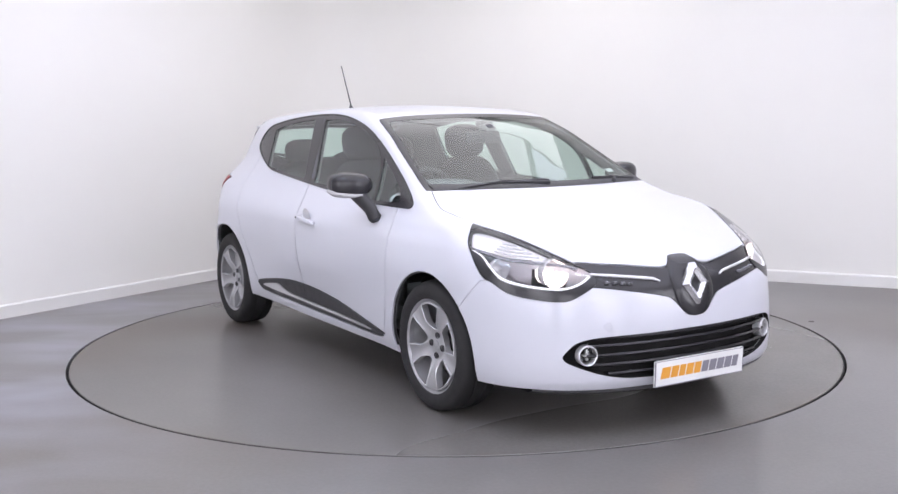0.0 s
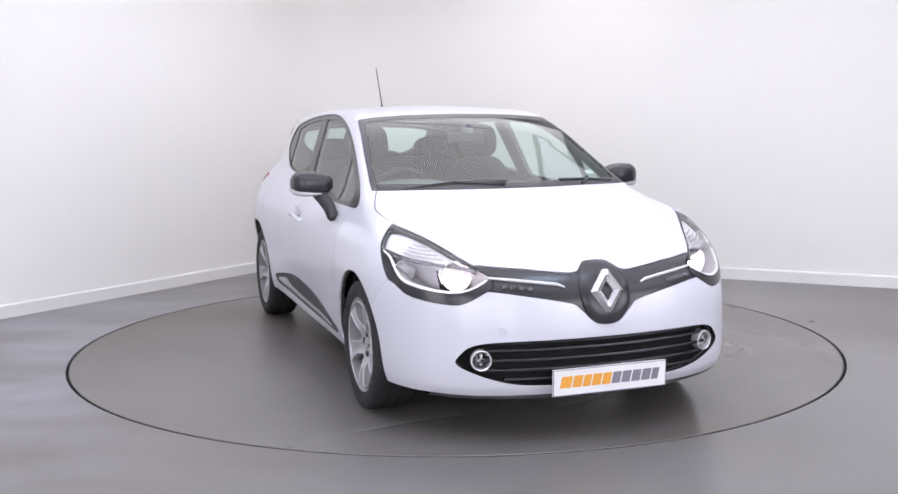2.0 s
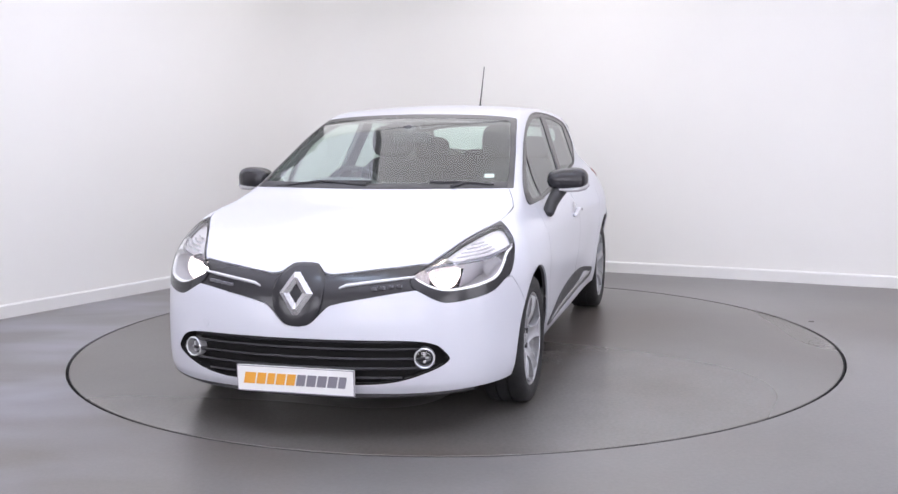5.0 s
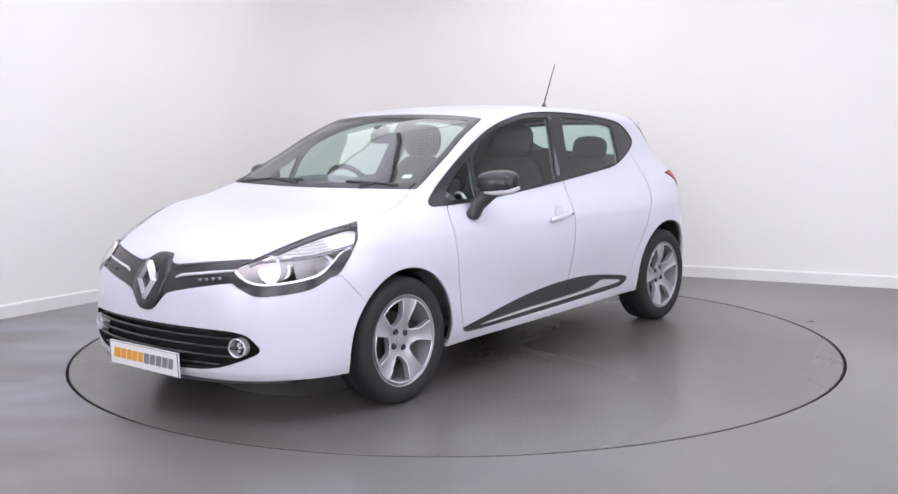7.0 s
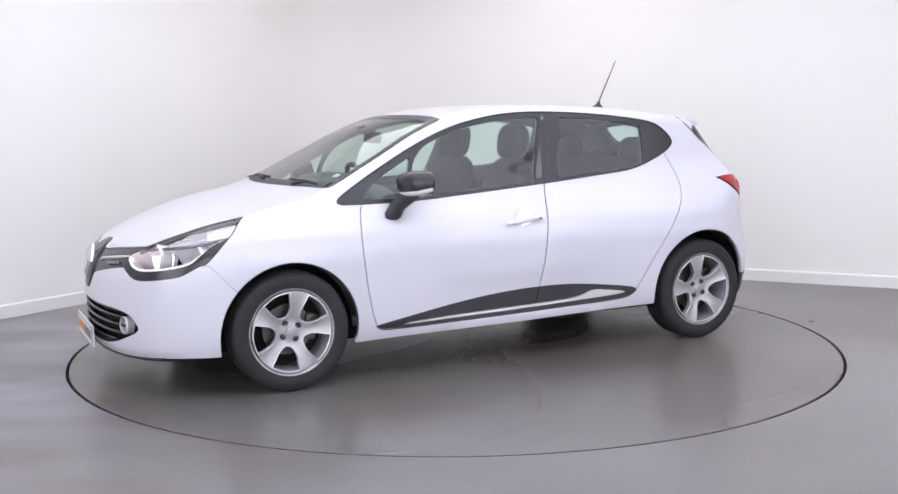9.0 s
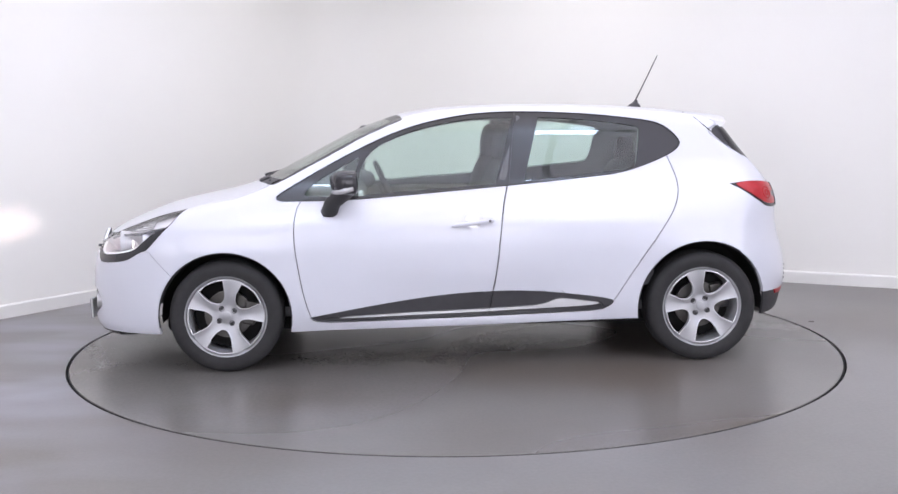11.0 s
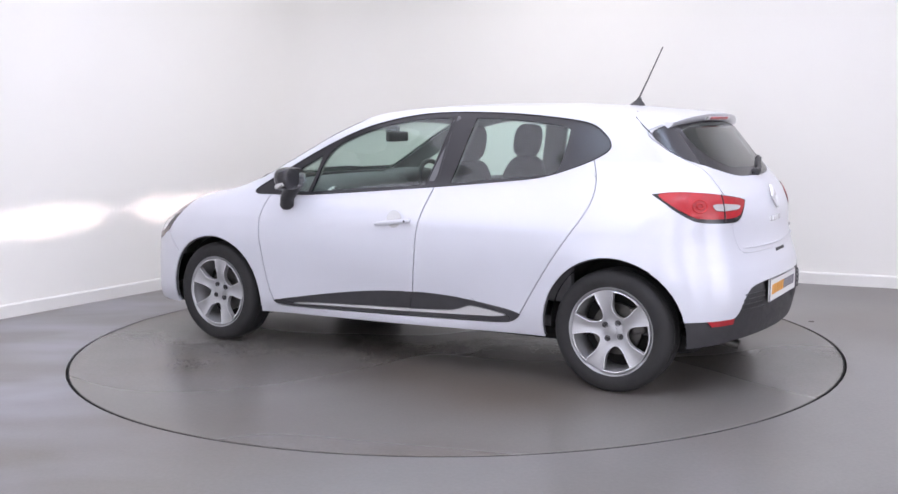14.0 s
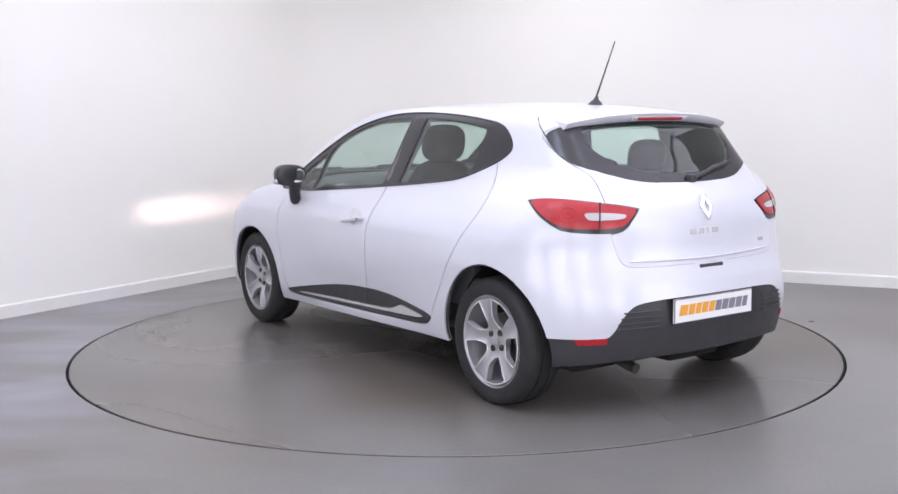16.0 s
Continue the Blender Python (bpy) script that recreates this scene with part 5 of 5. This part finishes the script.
def build_car():
    car = tagged(new("car"), "white five-door hatchback with black trim on the turntable", "car")
    doors, hatch = build_skin(car)
    place_wheels(car)
    build_front(car)
    build_rear(car, hatch)
    build_exhaust(car)
    build_mirrors(doors)
    build_top(car)
    build_cabin(car)
    return car
# ---- the studio: four white walls with a rounded corner, painted floor, lit ceiling ----
CORNER = Vector((-1.13, 4.0))
ALONG_WEST, ALONG_NORTH = Vector((-0.535, -0.845)), Vector((0.894, -0.447))
ROOM_H = 3.1


def wall_line():
    """The line of the two seen walls on the floor, with the rounded corner, from the west wall's end to the north wall's."""
    r = 0.9
    t = r * math.tan((math.pi - ALONG_WEST.angle(ALONG_NORTH)) / 2)
    a, b = CORNER + ALONG_WEST * t, CORNER + ALONG_NORTH * t
    pts = [CORNER + ALONG_WEST * 10.0]
    for i in range(17):
        k = i / 16
        pts.append((1 - k) ** 2 * a + 2 * k * (1 - k) * CORNER + k * k * b)
    pts.append(CORNER + ALONG_NORTH * 10.5)
    return pts


def strip_along(pts, profile, name, material, label=""):
    """A profile of (outward, height) swept along a line on the floor."""
    bm = bmesh.new()
    rows = []
    for i, p in enumerate(pts):
        d = (pts[min(i + 1, len(pts) - 1)] - pts[max(i - 1, 0)]).normalized()
        out = Vector((-d.y, d.x))
        rows.append([bm.verts.new((p.x + out.x * o, p.y + out.y * o, z)) for o, z in profile])
    n = len(profile)
    for a, b in zip(rows, rows[1:]):
        for k in range(n):
            bm.faces.new((a[k], a[(k + 1) % n], b[(k + 1) % n], b[k]))
    bm.faces.new(rows[0])
    bm.faces.new(rows[-1])
    ob = part(name, bm, material, None, label, smooth=True, angle=30)
    return tagged(ob, kind="structure")


def build_room():
    line = wall_line()
    strip_along(line, [(0, -0.05), (0, ROOM_H), (0.15, ROOM_H), (0.15, -0.05)], "wall_north", WALL, "matt white studio wall with a rounded corner")
    strip_along(line, [(-0.016, 0.0), (-0.016, 0.085), (-0.010, 0.095), (-0.001, 0.097), (-0.001, 0.0)], "baseboard", SKIRTING_PAINT, "white painted skirting board")
    west, east = line[0], line[-1]
    far = west + (east - CORNER) * 1.0
    for name, p, q in (("wall_east", east, far), ("wall_south", far, west)):
        strip_along([p, q], [(0, -0.05), (0, ROOM_H), (0.15, ROOM_H), (0.15, -0.05)], name, WALL, "matt white studio wall")
    # floor with a round opening for the turntable
    bm = bmesh.new()
    n = 160
    ringv = [bm.verts.new(((DISC_R + 0.009) * math.cos(2 * math.pi * i / n), (DISC_R + 0.009) * math.sin(2 * math.pi * i / n), 0)) for i in range(n)]
    low = [bm.verts.new((v.co.x, v.co.y, -0.12)) for v in ringv]
    outer = [bm.verts.new((14 * math.cos(2 * math.pi * i / n), 14 * math.sin(2 * math.pi * i / n), 0)) for i in range(n)]
    for i in range(n):
        j = (i + 1) % n
        bm.faces.new((ringv[i], outer[i], outer[j], ringv[j]))
        bm.faces.new((low[i], ringv[i], ringv[j], low[j]))
    bm.faces.new(low)
    floor = tagged(part("floor", bm, FLOOR, None, "grey painted concrete floor, worn and slightly wet"), kind="structure")
    disc = turn([(DISC_R - 0.009, -0.036), (DISC_R - 0.009, -0.002), (DISC_R - 0.011, 0.0), (0.001, 0.0)], n, "z")
    top = tagged(new("turntable"), "round grey painted turntable flush with the floor", "turntable")
    part("deck", disc, DISC, top, "worn grey painted deck")
    edge = turn([(DISC_R - 0.0085, -0.036), (DISC_R - 0.0085, -0.003), (DISC_R - 0.001, -0.003), (DISC_R - 0.001, -0.036)], n, "z")
    part("edge_ring", edge, PIT, top, "dark steel edge")
    mid = (west + east) / 2
    ceil = block((17, 17, 0.1), (mid.x, mid.y, ROOM_H + 0.05))
    tagged(part("ceiling", ceil, CEILING, None, "plain white ceiling"), kind="structure")
    return top


def ceiling_light(x, y, w, l, turned, glow_mat, label):
    lamp = tagged(new("ceiling_light"), label, "ceiling light", "ceiling lights")
    lamp.matrix_basis = pose(x, y, ROOM_H, 0, 0, turned)
    fr = join(block((w + 0.06, 0.03, 0.05), (0, l / 2 + 0.015, -0.025)), block((w + 0.06, 0.03, 0.05), (0, -l / 2 - 0.015, -0.025)), block((0.03, l, 0.05), (w / 2 + 0.015, 0, -0.025)), block((0.03, l, 0.05), (-w / 2 - 0.015, 0, -0.025)))
    part("frame", fr, CEILING, lamp)
    part("diffuser", block((w, l, 0.01), (0, 0, -0.03)), glow_mat, lamp, "glowing diffuser panel")
    return lamp


def light_room():
    for i, x in enumerate((-1.95, 0.15, 2.25)):
        for j, y in enumerate((-3.5, -1.5, 0.5)):
            ceiling_light(x, y, 2.04, 1.94, 0, LIGHT_WARM if i == 1 and j else LIGHT_COOL, "large flat ceiling light panel, lit")
    # unseen extra panels, added to brighten the back and right walls
    ceiling_light(0.0, 2.06, 3.2, 1.1, 0, LIGHT_WARM, "large flat ceiling light panel, lit")
    for y in (-3.5, -1.5):
        ceiling_light(4.35, y, 2.04, 1.94, 0, LIGHT_COOL, "large flat ceiling light panel, lit")
    for x in (-0.9, 1.2):
        lamp = ceiling_light(x, -2.5, 0.7, 0.20, 0, LIGHT_SPOT, "short bluish tube light below the ceiling, lit")
        lamp.location.z -= 0.07
    # unseen softboxes added on the two walls behind the camera, filling the car's flanks
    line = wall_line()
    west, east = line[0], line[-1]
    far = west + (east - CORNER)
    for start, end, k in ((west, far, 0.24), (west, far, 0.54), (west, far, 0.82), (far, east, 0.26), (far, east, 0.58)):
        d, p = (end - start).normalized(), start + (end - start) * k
        box = tagged(new("fill_light"), "large white softbox on the studio wall, lit", "softbox", "softboxes")
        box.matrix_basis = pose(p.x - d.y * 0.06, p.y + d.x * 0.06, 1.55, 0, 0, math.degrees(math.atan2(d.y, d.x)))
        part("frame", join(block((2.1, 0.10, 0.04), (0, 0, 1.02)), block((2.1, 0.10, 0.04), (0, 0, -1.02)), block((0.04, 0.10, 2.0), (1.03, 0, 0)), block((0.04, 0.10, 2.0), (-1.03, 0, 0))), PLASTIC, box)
        part("diffuser", block((2.0, 0.03, 2.0), (0, 0, 0)), LIGHT_FILL, box, "glowing white diffuser")


turntable = build_room()
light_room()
car = build_car()


def motions():
    walk(car, [(t, pose(0, 0, 0, 0, 0, a) @ pose(CAR_X, CAR_Y, 0)) for t, a in TURN])
    walk(turntable, [(t, pose(0, 0, 0, 0, 0, a)) for t, a in TURN])


motions()
